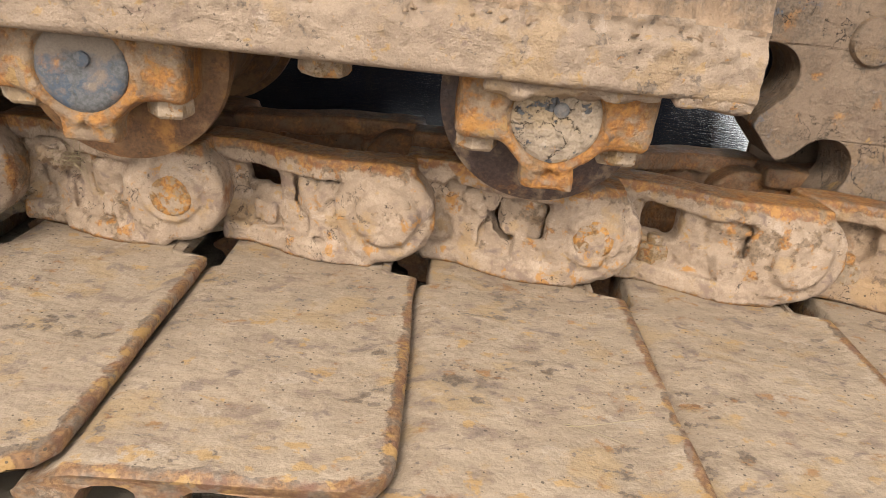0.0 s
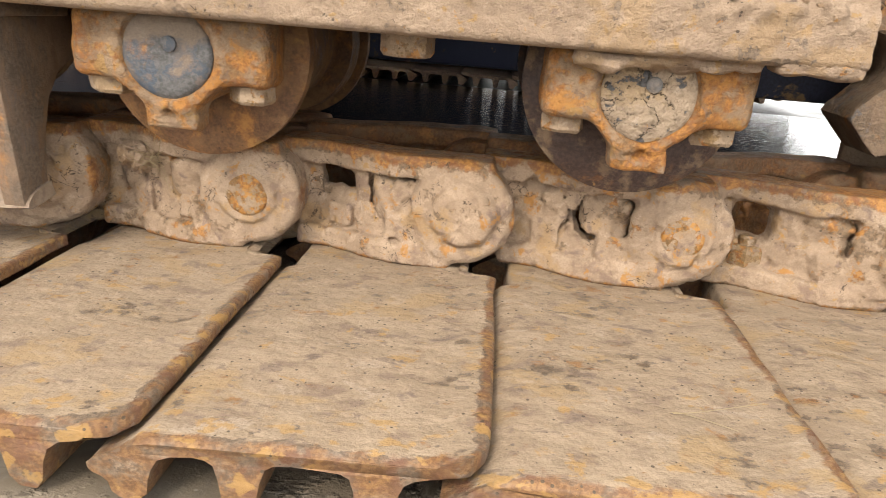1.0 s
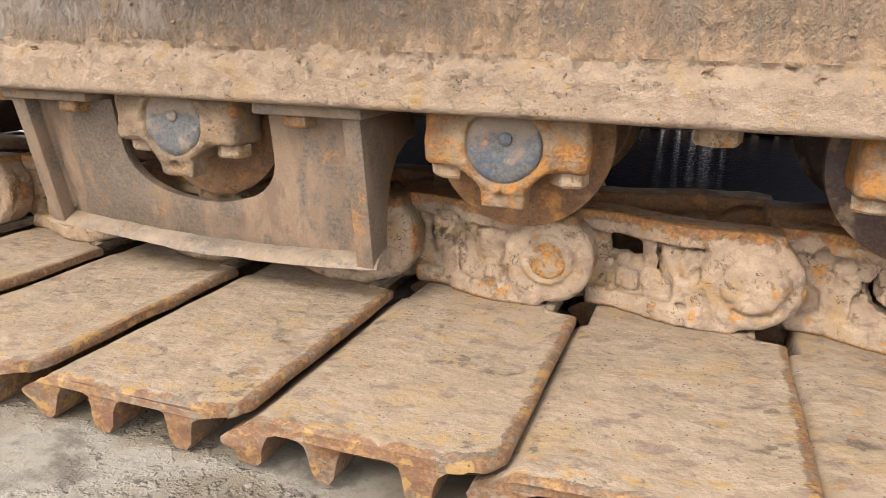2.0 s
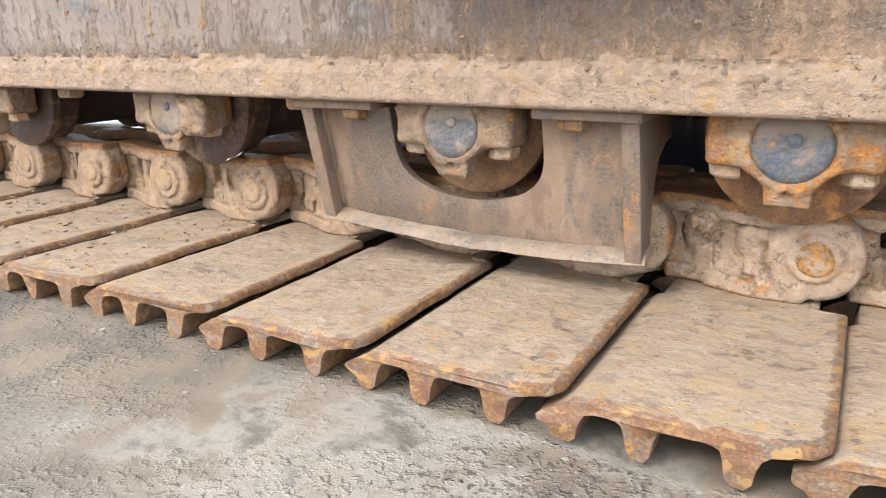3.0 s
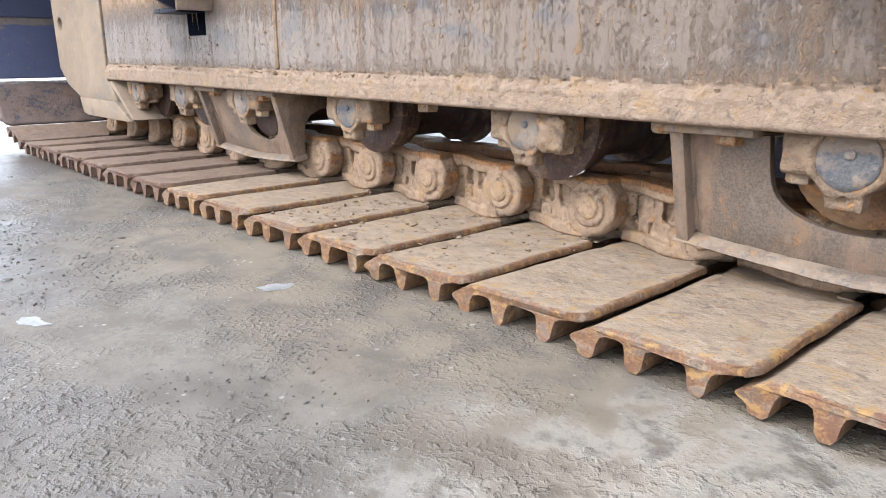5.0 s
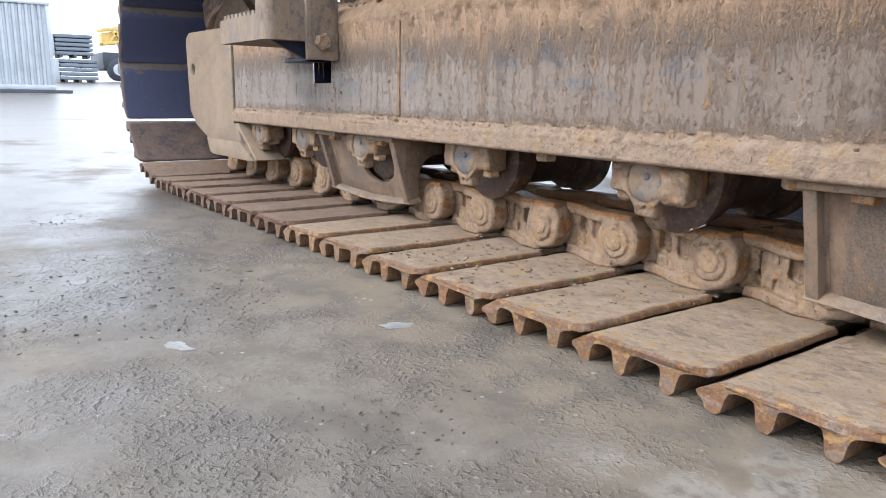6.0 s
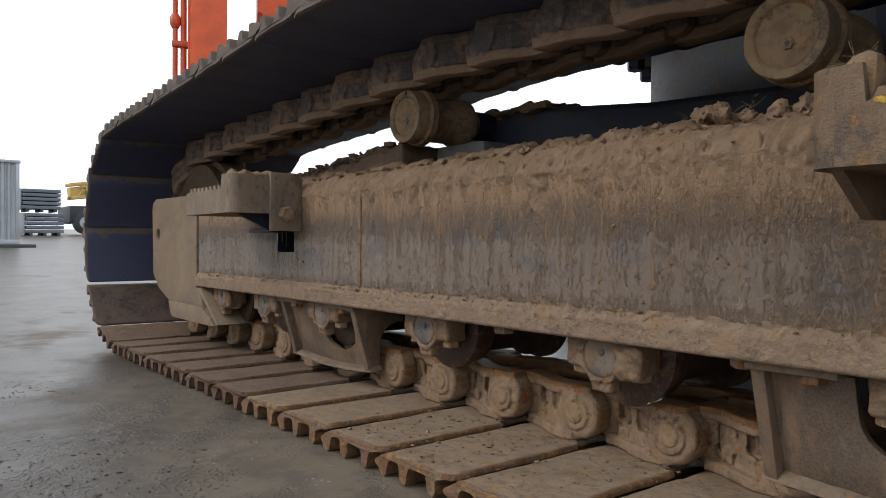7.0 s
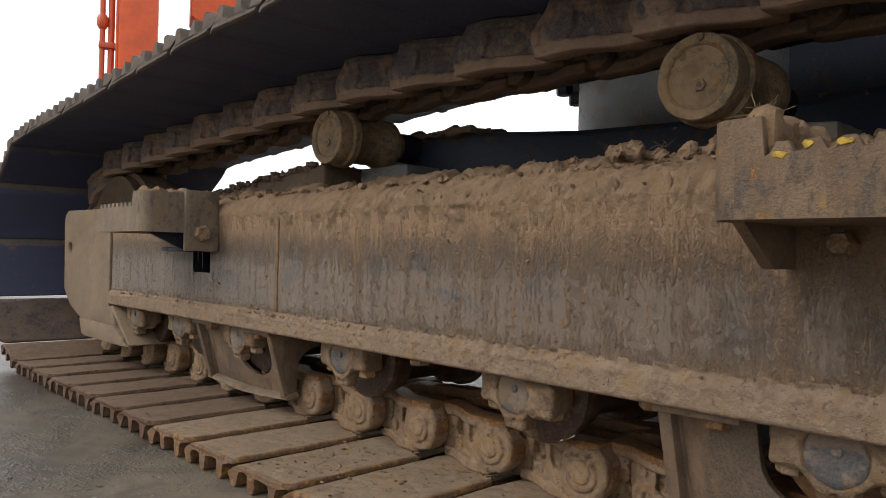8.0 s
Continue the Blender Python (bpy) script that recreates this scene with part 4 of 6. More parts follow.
def build_track():
    track = thing("crawler_track", "muddy rusted steel crawler track with wide triple-grouser shoes", "crawler track")
    # windows: open, half full of mud or plugged; pins bare or smeared over
    fine = [link_mesh(11, 0.0021, 0.8, M_LINK, (0.024, 0.022), 0), link_mesh(22, 0.0021, 0.7, M_LINK, (0.002, 0.024), 1.0),
            link_mesh(33, 0.0021, 1.0, M_LINK, (0.026, 0.030), 0), link_mesh(44, 0.0021, 0.8, M_LINK, (-0.030, 0.028), 0.8)]
    dusty = [link_mesh(55, 0.0023, 0.5, M_LINK_BROWN, (-0.030, -0.030), 0, lumpy=0.7, ring=True, backed=True), link_mesh(66, 0.0023, 0.5, M_LINK_BROWN, (-0.030, -0.012), 0, lumpy=0.8, ring=True, backed=True),
             link_mesh(77, 0.0023, 0.5, M_LINK_BROWN, (0.020, -0.030), 0, lumpy=0.8, ring=True, backed=True)]
    coarse = [link_mesh(100 + s, 0.0030, 0.5, M_LINK_BROWN, (-0.03, 0.02), 0, lumpy=0.5, ring=True, backed=True) for s in range(2)]
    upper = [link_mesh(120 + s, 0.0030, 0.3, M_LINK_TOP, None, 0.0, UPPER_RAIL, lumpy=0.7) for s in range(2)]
    back, upper_back = [[mirrored(m) for m in group] for group in (coarse, upper)]
    for m in back:
        m.materials[0] = M_LINK_BACK
    shoes, plain_shoes = [shoe_mesh(5 + s, 44, M_SHOE) for s in range(4)], [shoe_mesh(50 + s, 20, M_SHOE) for s in range(2)]
    far_shoes = [shoe_mesh(60 + s, 20, M_SHOE_FAR) for s in range(2)]
    shaded_shoes = [shoe_mesh(70 + s, 20, M_SHOE_DARK, 0.028, 0.0) for s in range(2)]
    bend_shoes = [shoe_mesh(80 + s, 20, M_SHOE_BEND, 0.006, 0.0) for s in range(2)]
    pin, nut = pin_mesh(), nut_mesh()
    muddy_pin, dark_pin = pin.copy(), pin.copy()
    muddy_pin.materials[0] = M_PIN_MUD
    # upper pins take the links' shade colour too
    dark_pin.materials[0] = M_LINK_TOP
    for i, ((x, z), (nx, nz)) in enumerate(chain_places()):
        # each link reaches from its own pin back to the next one along the loop
        turn = math.atan2(z - nz, x - nx)
        m = Matrix.Translation((x, 0, z)) @ Matrix.Rotation(-turn, 4, "Y")
        near = z < 0.12 and -1.0 < x < 0.9
        k = round((x - FIRST_PIN) / P)
        # the shoes have worked back on their bolts along the middle of the run
        back_by = 0.014 * min(max((-k - 1) / 3, 0), 1) * (1 - 0.6 * min(max((-k - 6) / 6, 0), 1)) if z < PIN_Z + 0.01 else 0.0
        seat = m @ Matrix.Translation((-back_by, 0, 0))
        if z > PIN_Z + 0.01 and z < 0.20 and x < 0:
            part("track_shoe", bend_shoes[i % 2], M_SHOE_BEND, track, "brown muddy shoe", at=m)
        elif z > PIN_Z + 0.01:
            part("track_shoe", shaded_shoes[i % 2], M_SHOE_DARK, track, "bare steel shoe coloured dark for shade, with muddy ends", at=m)
        else:
            part("track_shoe", (shoes if near else far_shoes if x < -1.4 else plain_shoes)[i % (4 if near else 2)], M_SHOE, track, at=seat)
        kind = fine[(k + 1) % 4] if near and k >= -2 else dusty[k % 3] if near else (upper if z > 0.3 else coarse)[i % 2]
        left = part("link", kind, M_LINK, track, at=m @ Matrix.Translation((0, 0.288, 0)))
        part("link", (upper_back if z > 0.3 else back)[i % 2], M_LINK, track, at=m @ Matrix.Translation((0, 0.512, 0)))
        part("pin", dark_pin if z > 0.3 else pin if kind in fine else muddy_pin, M_PIN, left, "rusty pin end", at=Matrix.Translation((0, 0.0135 if z > 0.3 else 0 if kind in fine else -0.0014, 0)))
        if z < 0.2:
            for bx, by, shown in ((-0.116, 0.050, kind in (fine[3], *dusty[:2], *coarse)), (-0.061, 0.034, kind in dusty)):
                if shown:
                    part("nut", nut, M_NUT, left, at=Matrix.Translation((bx, by, -0.034)))
    return track


near_track = build_track()
# far track slid towards the sprocket end to block bright sky in the water
far_track = copy_thing(near_track, Matrix.Translation((-1.46, 3.2, 0)) @ Matrix.Rotation(math.pi, 4, "Z"))
tagged(far_track, "far crawler track of the machine, dark under the body", "crawler track")


# ---- track frame ----
def mud_runs():
    """Dried runs of mud: half-round trickles that wander down the plate and end in a bead."""
    r = np.random.default_rng(12)
    vs, fs, base = [], [], 0
    for k in range(460):
        x = r.uniform(-2.25, 0.57) if k % 4 == 0 else r.uniform(-1.35, 0.2)
        top = r.uniform(0.45, 0.525) if k % 4 else r.uniform(0.33, 0.5)
        length = min(r.exponential(0.036) + 0.012, 0.17)
        w, n = 0.0010 + min(r.exponential(0.0017), 0.0060), max(5, int(length / 0.004))
        wob = np.cumsum(r.normal(0, 0.0008, n + 1))
        beads, skew = r.uniform(0.35, 1.45, n + 1), r.normal(0, 0.35, n + 1)
        for i in range(n + 1):
            t = i / n
            f = w * beads[i] * (0.55 + 0.25 * math.sin(7 * t + k) + (0.75 if t > 0.9 and k % 2 else 0)) * (0.25 if i in (0, n) else 1)
            z = max(top - length * t, 0.286)
            for a in (-90, -45, 0, 45, 90):
                vs.append((x + wob[i] + f * (math.sin(radians(a)) + skew[i]), FACE + 0.0008 - (0.0006 + min(f * 0.5, 0.0015)) * math.cos(radians(a)), z))
            if i:
                for j in range(4):
                    p = base + (i - 1) * 5 + j
                    fs.append((p, p + 1, p + 6, p + 5))
        base += (n + 1) * 5
    return mesh("mud_runs", np.array(vs), fs, M_RUN)


def build_frame():
    ob = thing("crawler_beam", "dark painted steel track frame caked with dried mud", "crawler beam")
    x0, x1 = -2.292, 0.590
    section = [(0.60, 0.243), (0.40, 0.243), (0.25, 0.243), (0.200, 0.242), (0.178, 0.2415), (0.1735, 0.2435)]
    section += [(0.172, z) for z in np.linspace(0.2465, 0.272, 13)]
    section += [(0.174, 0.2765), (0.1775, 0.280), (0.1815, 0.283), (0.1845, 0.287)]
    section += [(FACE, z) for z in np.linspace(0.290, 0.500, 72)]
    section += [(FACE + 0.004, 0.507), (FACE + 0.009, 0.514), (FACE + 0.015, 0.521), (FACE + 0.022, 0.5275), (FACE + 0.030, 0.5335), (FACE + 0.039, 0.539)]
    section += [(y, 0.543 + 0.018 * ramp(y, 0.235, 0.34)) for y in np.linspace(0.236, 0.40, 26)]
    section += [(0.46, 0.561), (0.53, 0.561), (0.60, 0.555), (0.60, 0.40)]
    sy, sz = np.array(section).T
    xs = np.r_[np.arange(x0, -1.3, 0.006), np.arange(-1.3, -0.4, 0.003), np.arange(-0.4, x1 + 0.001, 0.0026)]
    x, y = np.meshgrid(xs, sy, indexing="ij")
    z = np.meshgrid(xs, sz, indexing="ij")[1]
    lip = ramp(z, 0.2385, 0.246) * (1 - ramp(z, 0.283, 0.298)) * (y < 0.19)
    shelf = ramp(z, 0.268, 0.279) * (1 - ramp(z, 0.286, 0.305)) * (y < 0.19)
    upper = ramp(z, 0.43, 0.53) * (y < 0.45)
    lump = bumps(x, y, z, 36, 21, 4)
    small = bumps(x, y, z, 120, 33, 3)
    tiny = bumps(x, y, z, 300, 29, 2)
    clump = ramp(bumps(x, y, z * 0.6, 75, 27, 4), -0.1, 0.45)
    pock = np.maximum(bumps(x, y, z, 120, 57, 3) - 0.35, 0)
    runs = bumps(x * 70, 0 * x, z * 5, 1, 44, 3)
    drift = 0.6 + 0.5 * np.clip(bumps(x * 3, 0 * x, 0 * x, 1, 52, 2), -1, 1)
    out = lip * (0.0003 * lump + 0.0006 * small + 0.0008 * tiny - 0.0022 * pock + 0.0012 * clump * drift)
    out += shelf * (0.0052 * clump * drift + 0.0022 * small)
    skin = ramp(bumps(x, 0 * x, z, 9, 61, 3), 0.0, 0.5) * ramp(x, -0.9, -0.1)
    out += skin * (0.0009 * small + 0.0007 * tiny + 0.0020 * clump) * (z > 0.285)
    fringe = np.clip(0.75 * bumps(x * 48, 0 * x, z * 5, 1, 46, 3) + 0.3 * bumps(x, 0 * x, z, 60, 47, 2) + (z - 0.468) / 0.040, 0, 1.6) * (z > 0.30) * (y < 0.26)
    out += fringe * (0.0036 + 0.0022 * small + 0.0010 * tiny + 0.0034 * ramp(bumps(x, 0 * x, z * 0.6, 64, 48, 3), -0.1, 0.5)) + upper * (0.0018 * np.maximum(runs + 0.2, 0) + 0.0022 * clump * (z > 0.5)) + 0.0002 * small
    y = y - np.where(y < 0.245, out, 0)
    roof = ramp(y, 0.19, 0.24) * (z > 0.5)
    heap = ramp(bumps(x, y, 0 * x, 24, 90, 4), -0.05, 0.7)
    z = z + roof * (0.004 * lump + 0.016 * heap + 0.004 * small + 0.0015 * tiny)
    n, k = x.shape
    idx = np.arange(n * k).reshape(n, k)
    quads = np.stack([idx[:-1, :-1], idx[:-1, 1:], idx[1:, 1:], idx[1:, :-1]], -1)
    cx, cz = (x[:-1, :-1] + x[1:, 1:]) / 2, (z[:-1, :-1] + z[1:, 1:]) / 2
    port = (cx > -1.717) & (cx < -1.619) & (cz > 0.361) & (cz < 0.427) & (y[:-1, :-1] < 0.2)
    lower = np.zeros(port.shape, bool)
    rim = 23 + np.round(1.0 * bumps(xs[:-1], 0 * xs[:-1], 0 * xs[:-1], 60, 77, 3)).astype(int)
    lower |= np.arange(port.shape[1])[None, :] < rim[:, None]
    crown = np.zeros(port.shape, bool)
    edge = 93 - np.round(20 * ramp(bumps(xs[:-1] * 48, 0 * xs[:-1], 0 * xs[:-1] + 2.5, 1, 46, 3), -0.6, 0.9)).astype(int)
    crown |= np.arange(port.shape[1])[None, :] >= edge[:, None]
    places = np.stack([x, y, z], -1).reshape(-1, 3)
    for name, mask, mat, label in (("side_plate", ~lower & ~crown & ~port, M_FRAME, "dark grey plate with vertical mud runs"),
                                   ("bottom_flange", lower, M_CAKE, "lower flange thick with dried mud"),
                                   ("mud_crust", crown, M_MUD, "crumbly dried mud along the top")):
        use = quads[mask]
        ids, inv = np.unique(use, return_inverse=True)
        part(name, mesh(name, places[ids], inv.reshape(-1, 4), mat), mat, ob, label)
    ends = slab([[(0.0, 0.0)] * 0 or [(x1 - 0.004, 0.241), (x1, 0.241), (x1, 0.56), (x1 - 0.004, 0.56)]], 0.187, 0.599, 0)
    part("end_plate", ends, M_FRAME, ob)
    hole = bmesh.new()
    quad = lambda *p: hole.faces.new([hole.verts.new(q) for q in p])
    a, b, c, d = -1.721, -1.615, 0.357, 0.431
    yb = 0.30
    quad((a, 0.186, c), (a, 0.186, d), (a, yb, d), (a, yb, c))
    quad((b, 0.186, c), (b, yb, c), (b, yb, d), (b, 0.186, d))
    quad((a, 0.186, c), (a, yb, c), (b, yb, c), (b, 0.186, c))
    quad((a, 0.186, d), (b, 0.186, d), (b, yb, d), (a, yb, d))
    quad((a, yb, c), (a, yb, d), (b, yb, d), (b, yb, c))
    # near-black walls put the hole's shade into their colour
    part("access_port", hole, M_DARK, ob, "square opening, its walls coloured near-black for shade", smooth=False)
    part("weld_seam", rough_up(block(-1.310, -1.299, 0.1795, 0.186, 0.29, 0.515, 0.002), 0.001, 60, 3, 3), M_RUN, ob, "pale vertical weld under mud")
    part("flange_end", rough_up(block(0.540, 0.5915, 0.1735, 0.215, 0.236, 0.262, 0.006), 0.002, 50, 8, 3), M_CAKE, ob)
    for x in (0.297, -0.43, -0.885, -1.393, -1.66):
        part("flange_bolt", hexagon(x, 0.222, 0.2425, 0.034, -0.017), M_NUT, ob, "hexagon bolt under the flange", smooth=False)
    # added dark plate, blocks the bright gap between beam and sprocket
    part("motor_bracket", block(0.56, 1.18, 0.50, 0.53, 0.195, 0.60, 0.004), M_DARK, ob, "dark bracket plate added behind the sprocket gap")
    part("mud_wad", rough_up(block(0.412, 0.535, 0.184, 0.235, 0.233, 0.246, 0.004), 0.005, 60, 7, 4), M_CAKE, ob, "mud hanging from the flange over a roller")
    part("mud_runs", mud_runs(), M_RUN, ob, "thin dried mud runs down the plate")
    # mud-covered guide rising to the carrier roller
    guide = slab([[(-2.05, 0.545), (-1.36, 0.545), (-1.36, 0.622), (-1.45, 0.622), (-2.05, 0.562)]], 0.335, 0.46, 0.004)
    part("top_guide", rough_up(guide, 0.004, 30, 6, 3), M_MUD_DARK, ob, "dark guide bar under mud")
    r = np.random.default_rng(31)
    n = 900
    gx, gy = r.uniform(-2.05, -1.40, n), r.uniform(0.33, 0.465, n)
    part("guide_mud", crumbs_mesh(np.stack([gx, gy, 0.564 + 0.060 * (gx + 2.05) / 0.69 + r.uniform(-0.004, 0.010, n)], 1), np.abs(r.normal(0.004, 0.004, n)) + 0.003, M_MUD_DARK, r), M_MUD_DARK, ob, "crumbly dark mud along the guide")


build_frame()


def build_yoke():
    ob = thing("idler_yoke", "mud-filmed grey steel idler yoke plate with a slotted hole", "idler yoke")
    slot = [(-2.690 + 0.022 * math.cos(a), 0.413 + 0.019 * math.sin(a)) for a in np.linspace(0, 2 * math.pi, 17)[:-1]]
    outline = [(-2.297, 0.236), (-2.297, 0.540), (-2.72, 0.544), (-2.752, 0.530), (-2.760, 0.505), (-2.748, 0.268), (-2.68, 0.215), (-2.56, 0.176), (-2.235, 0.176), (-2.27, 0.236)]
    part("plate", slab([outline, slot], 0.175, 0.203, 0.006, 3), M_YOKE, ob)
    part("boot", slab([[(-2.56, 0.179), (-2.240, 0.179), (-2.125, 0.127), (-2.15, 0.124), (-2.50, 0.124), (-2.535, 0.130)]], 0.171, 0.216, 0.006), M_YOKE, ob, "bent lower skirt")
    part("gusset", slab([[(-2.288, 0.236), (-2.126, 0.129), (-2.108, 0.132), (-2.262, 0.240)]], 0.176, 0.36, 0.003), M_YOKE, ob)
    # near-black fill behind the plate, shade put into its colour
    part("slot_backing", block(-2.725, -2.655, 0.2045, 0.2145, 0.385, 0.441, 0), M_DARK, ob)
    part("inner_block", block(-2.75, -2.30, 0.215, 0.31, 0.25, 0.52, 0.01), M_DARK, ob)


build_yoke()


# ---- rollers ----
def collar_mesh(seed, mud):
    """Cast end collar: shouldered top, round belly, locking tab below."""
    def field(x, y, z):
        top = box_field(x, y, z, (0, 0.030, 0.003), (0.071, 0.026, 0.0245), 0.007)
        belly = rod_field(x, y, z, 0, 0.0, 0.0405, 0.003, 0.055)
        tab = box_field(x, y, z, (0, 0.018, -0.040), (0.0195, 0.013, 0.0145), 0.003)
        d = soft_min(soft_min(top, belly, 0.010), tab, 0.006)
        d = soft_max(d, -rod_field(x, y, z, 0, 0.0, 0.0340, -0.02, 0.0065), 0.0015)
        d = np.maximum(d, -rod_field(x, y, z, 0, -0.043, 0.0042, -0.01, 0.010))
        n = bumps(x, y, z, 55, seed, 3)
        d = d - 0.0014 * n
        if mud:
            wad = box_field(x, y, z, (0.052, 0.018, -0.004), (0.022, 0.024, 0.024), 0.01) - 0.005 * bumps(x, y, z, 70, seed + 9, 3)
            d = soft_min(d, wad, 0.006)
        return soft_max(d, z - 0.0265, 0.0015)
    return mesh("collar", *nets(field, (-0.085, -0.012, -0.062), (0.085, 0.066, 0.031), 0.0028), M_COLLAR)


def cap_mesh(seed):
    bm = lathe([(0.0030, 0.0), (0.0030, 0.006), (0.0030, 0.016), (0.0025, 0.026), (0.0030, 0.0300), (0.005, 0.0326), (0.010, 0.0330)], sides=44)
    return rough_up(bm, 0.0009, 70, seed)


def wheel_outline():
    half = [(0.262, 0.045), (0.264, 0.076), (0.268, 0.0845), (0.281, 0.0845), (0.284, 0.081), (0.286, 0.0765), (0.322, 0.0755), (0.325, 0.064), (0.333, 0.058)]
    return half + [(0.8 - a, r) for a, r in reversed(half)]


def build_roller(x, i):
    ob = thing("track_roller", "rust-brown track roller with a chipped blue end cap", "track roller", "rollers under the track frame", at=(x, 0, ROLLER_Z))
    part("collar", COLLARS[i % 3] if x > 0 else MUDDY_COLLARS[i % 3], M_COLLAR, ob, "rusty cast collar", at=Matrix.Translation((0, 0.1965, 0)))
    cap = part("cap", cap_mesh(i), M_CAP_CAKED if x > 0.4 else M_CAP, ob, "cap caked with cracked mud" if x > 0.4 else "round cap with flaking blue paint", at=Matrix.Translation((0, 0.1965, 0)))
    part("plug", lathe([(0, 0.0), (0.0, 0.004), (0.0008, 0.0055), (0.006, 0.006)], sides=14), M_CAP, cap, at=Matrix.Translation((0.002, 0.0005, 0.006)))
    part("wheel", lathe(wheel_outline(), sides=64), M_WHEEL_DUSTY if -0.35 < x < 0.3 else M_WHEEL, ob, "dark worn roller wheel")
    part("axle", lathe([(0.246, 0.034), (0.264, 0.034)], sides=24), M_WHEEL, ob)
    for dx in (-0.054, 0.053):
        part("bolt", rough_up(hexagon(dx, 0.226, -0.021, 0.029, -0.013), 0.001, 90, i), M_NUT, ob, smooth=False)


COLLARS = [collar_mesh(3, False), collar_mesh(14, True), collar_mesh(25, False)]
MUDDY_COLLARS = [m.copy() for m in COLLARS]
for m in MUDDY_COLLARS:
    m.materials[0] = M_COLLAR_MUD
for i, x in enumerate(ROLLERS):
    build_roller(x, {0: 0, 1: 2, 2: 0, 3: 1, 4: 2}.get(i, i))


# ---- roller guards ----
def build_guard(x0, x1, mid, r, inwards, skew):
    """A roller guard, its front standing back by inwards at each end of the foot and its ends skewed along the track: recessed plate with a rounded cut-out, two end plates, a flared lip, bolted pads."""
    ob = thing("roller_guard", "welded steel roller guard with a rounded cut-out, filmed with mud", "roller guard", "guards bolted under the frame")
    w = x1 - x0

    def leaning(bm):
        for v in bm.verts:
            down = (0.232 - v.co.z) / 0.144
            along = (v.co.x - x0) / w
            v.co.y += (inwards[0] + (inwards[1] - inwards[0]) * along) * down
            v.co.x += (skew[0] + (skew[1] - skew[0]) * along) * down
        return bm
    arch = [(mid - r, 0.232)] + [(mid - r * math.cos(a), 0.200 - (0.067 + 0.2 * inwards[1]) * math.sin(a) ** 0.62) for a in np.linspace(0.0, math.pi, 33)] + [(mid + r, 0.232)]
    outline = [(x0 + 0.004, 0.232)] + arch + [(x1 - 0.004, 0.232)] + [(x1 - 0.003, z) for z in np.linspace(0.2, 0.098, 5)]
    outline += [(x0 + 0.003 + (w - 0.006) * t, 0.098 - 0.010 * math.sin(math.pi * t)) for t in np.linspace(1, 0, 13)] + [(x0 + 0.003, z) for z in np.linspace(0.11, 0.2, 4)]
    part("front_plate", leaning(slab([outline], 0.2195, 0.2315, 0.002)), M_GUARD, ob)
    lip = bmesh.new()
    rows = [(0.2330, 0.1020), (0.2190, 0.1000), (0.2070, 0.0960), (0.2005, 0.0915), (0.1985, 0.0875), (0.2030, 0.0855), (0.2360, 0.0900)]
    n = 32
    rng_lip = np.random.default_rng(7)
    dent = np.convolve(rng_lip.normal(0, 0.0016, n + 9), np.ones(4) / 4, "same")[4:n + 5]
    grid = [[lip.verts.new((x0 - 0.003 + (w + 0.006) * i / n, y + (dent[i] if j in (3, 4, 5) else 0), z - 0.010 * math.sin(math.pi * i / n) + 0.4 * dent[i])) for j, (y, z) in enumerate(rows)] for i in range(n + 1)]
    for i in range(n):
        for j in range(len(rows)):
            k = (j + 1) % len(rows)
            lip.faces.new((grid[i][j], grid[i + 1][j], grid[i + 1][k], grid[i][k]))
    lip.faces.new(grid[0])
    lip.faces.new(grid[-1][::-1])
    bmesh.ops.recalc_face_normals(lip, faces=lip.faces)
    part("bottom_flange", rough_up(leaning(lip), 0.0008, 60, 2), M_LIP, ob, "pale worn lower lip")
    for x, s in ((x0, 1), (x1, -1)):
        side = bmesh.new()
        edge = [(0.200, 0.232), (0.200, 0.19), (0.1995, 0.14), (0.1990, 0.088), (0.232, 0.088), (0.236, 0.112), (0.244, 0.140), (0.256, 0.166), (0.276, 0.186), (0.305, 0.198), (0.33, 0.200), (0.33, 0.232)]
        a = [side.verts.new((x, y, z)) for y, z in edge]
        b = [side.verts.new((x + 0.018 * s, y, z)) for y, z in edge]
        for i in range(len(edge)):
            j = (i + 1) % len(edge)
            side.faces.new((a[i], a[j], b[j], b[i]))
        loop = [Vector((y, 0, z)) for y, z in edge]
        for t in tessellate([loop]):
            side.faces.new([a[i] for i in t])
            side.faces.new([b[i] for i in reversed(t)])
        bmesh.ops.recalc_face_normals(side, faces=side.faces)
        bmesh.ops.bevel(side, geom=[e for e in side.edges if e.calc_face_angle(0) > 0.5], offset=0.0015, segments=2, affect="EDGES", profile=0.5, clamp_overlap=True)
        part("end_plate", leaning(side), M_GUARD, ob)
        weld = [(x + s * 0.019, 0.2195, z) for z in np.linspace(0.228, 0.104, 14)]
        part("weld_bead", leaning(rough_up(bead(weld, 0.0035), 0.0012, 130, 5)), M_GUARD, ob)
        pad = (x - 0.004 * s, x + 0.108 * s)
        part("mounting_pad", rough_up(block(min(pad), max(pad), 0.194, 0.30, 0.2300, 0.2410, 0.0025), 0.0006, 60, 4, 1), M_LIP, ob, "scraped bolted pad")
        part("pad_bolt", hexagon(x + 0.070 * s, 0.216, 0.2300, 0.028, -0.012), M_BOLT, ob, "rusty hexagon bolt", smooth=False)


build_guard(-0.413, -0.002, -0.203, 0.094, (0.032, 0.012), (0.004, 0.008))
build_guard(-1.735, -1.358, -1.494, 0.082, (0.042, 0.042), (0.002, 0.002))


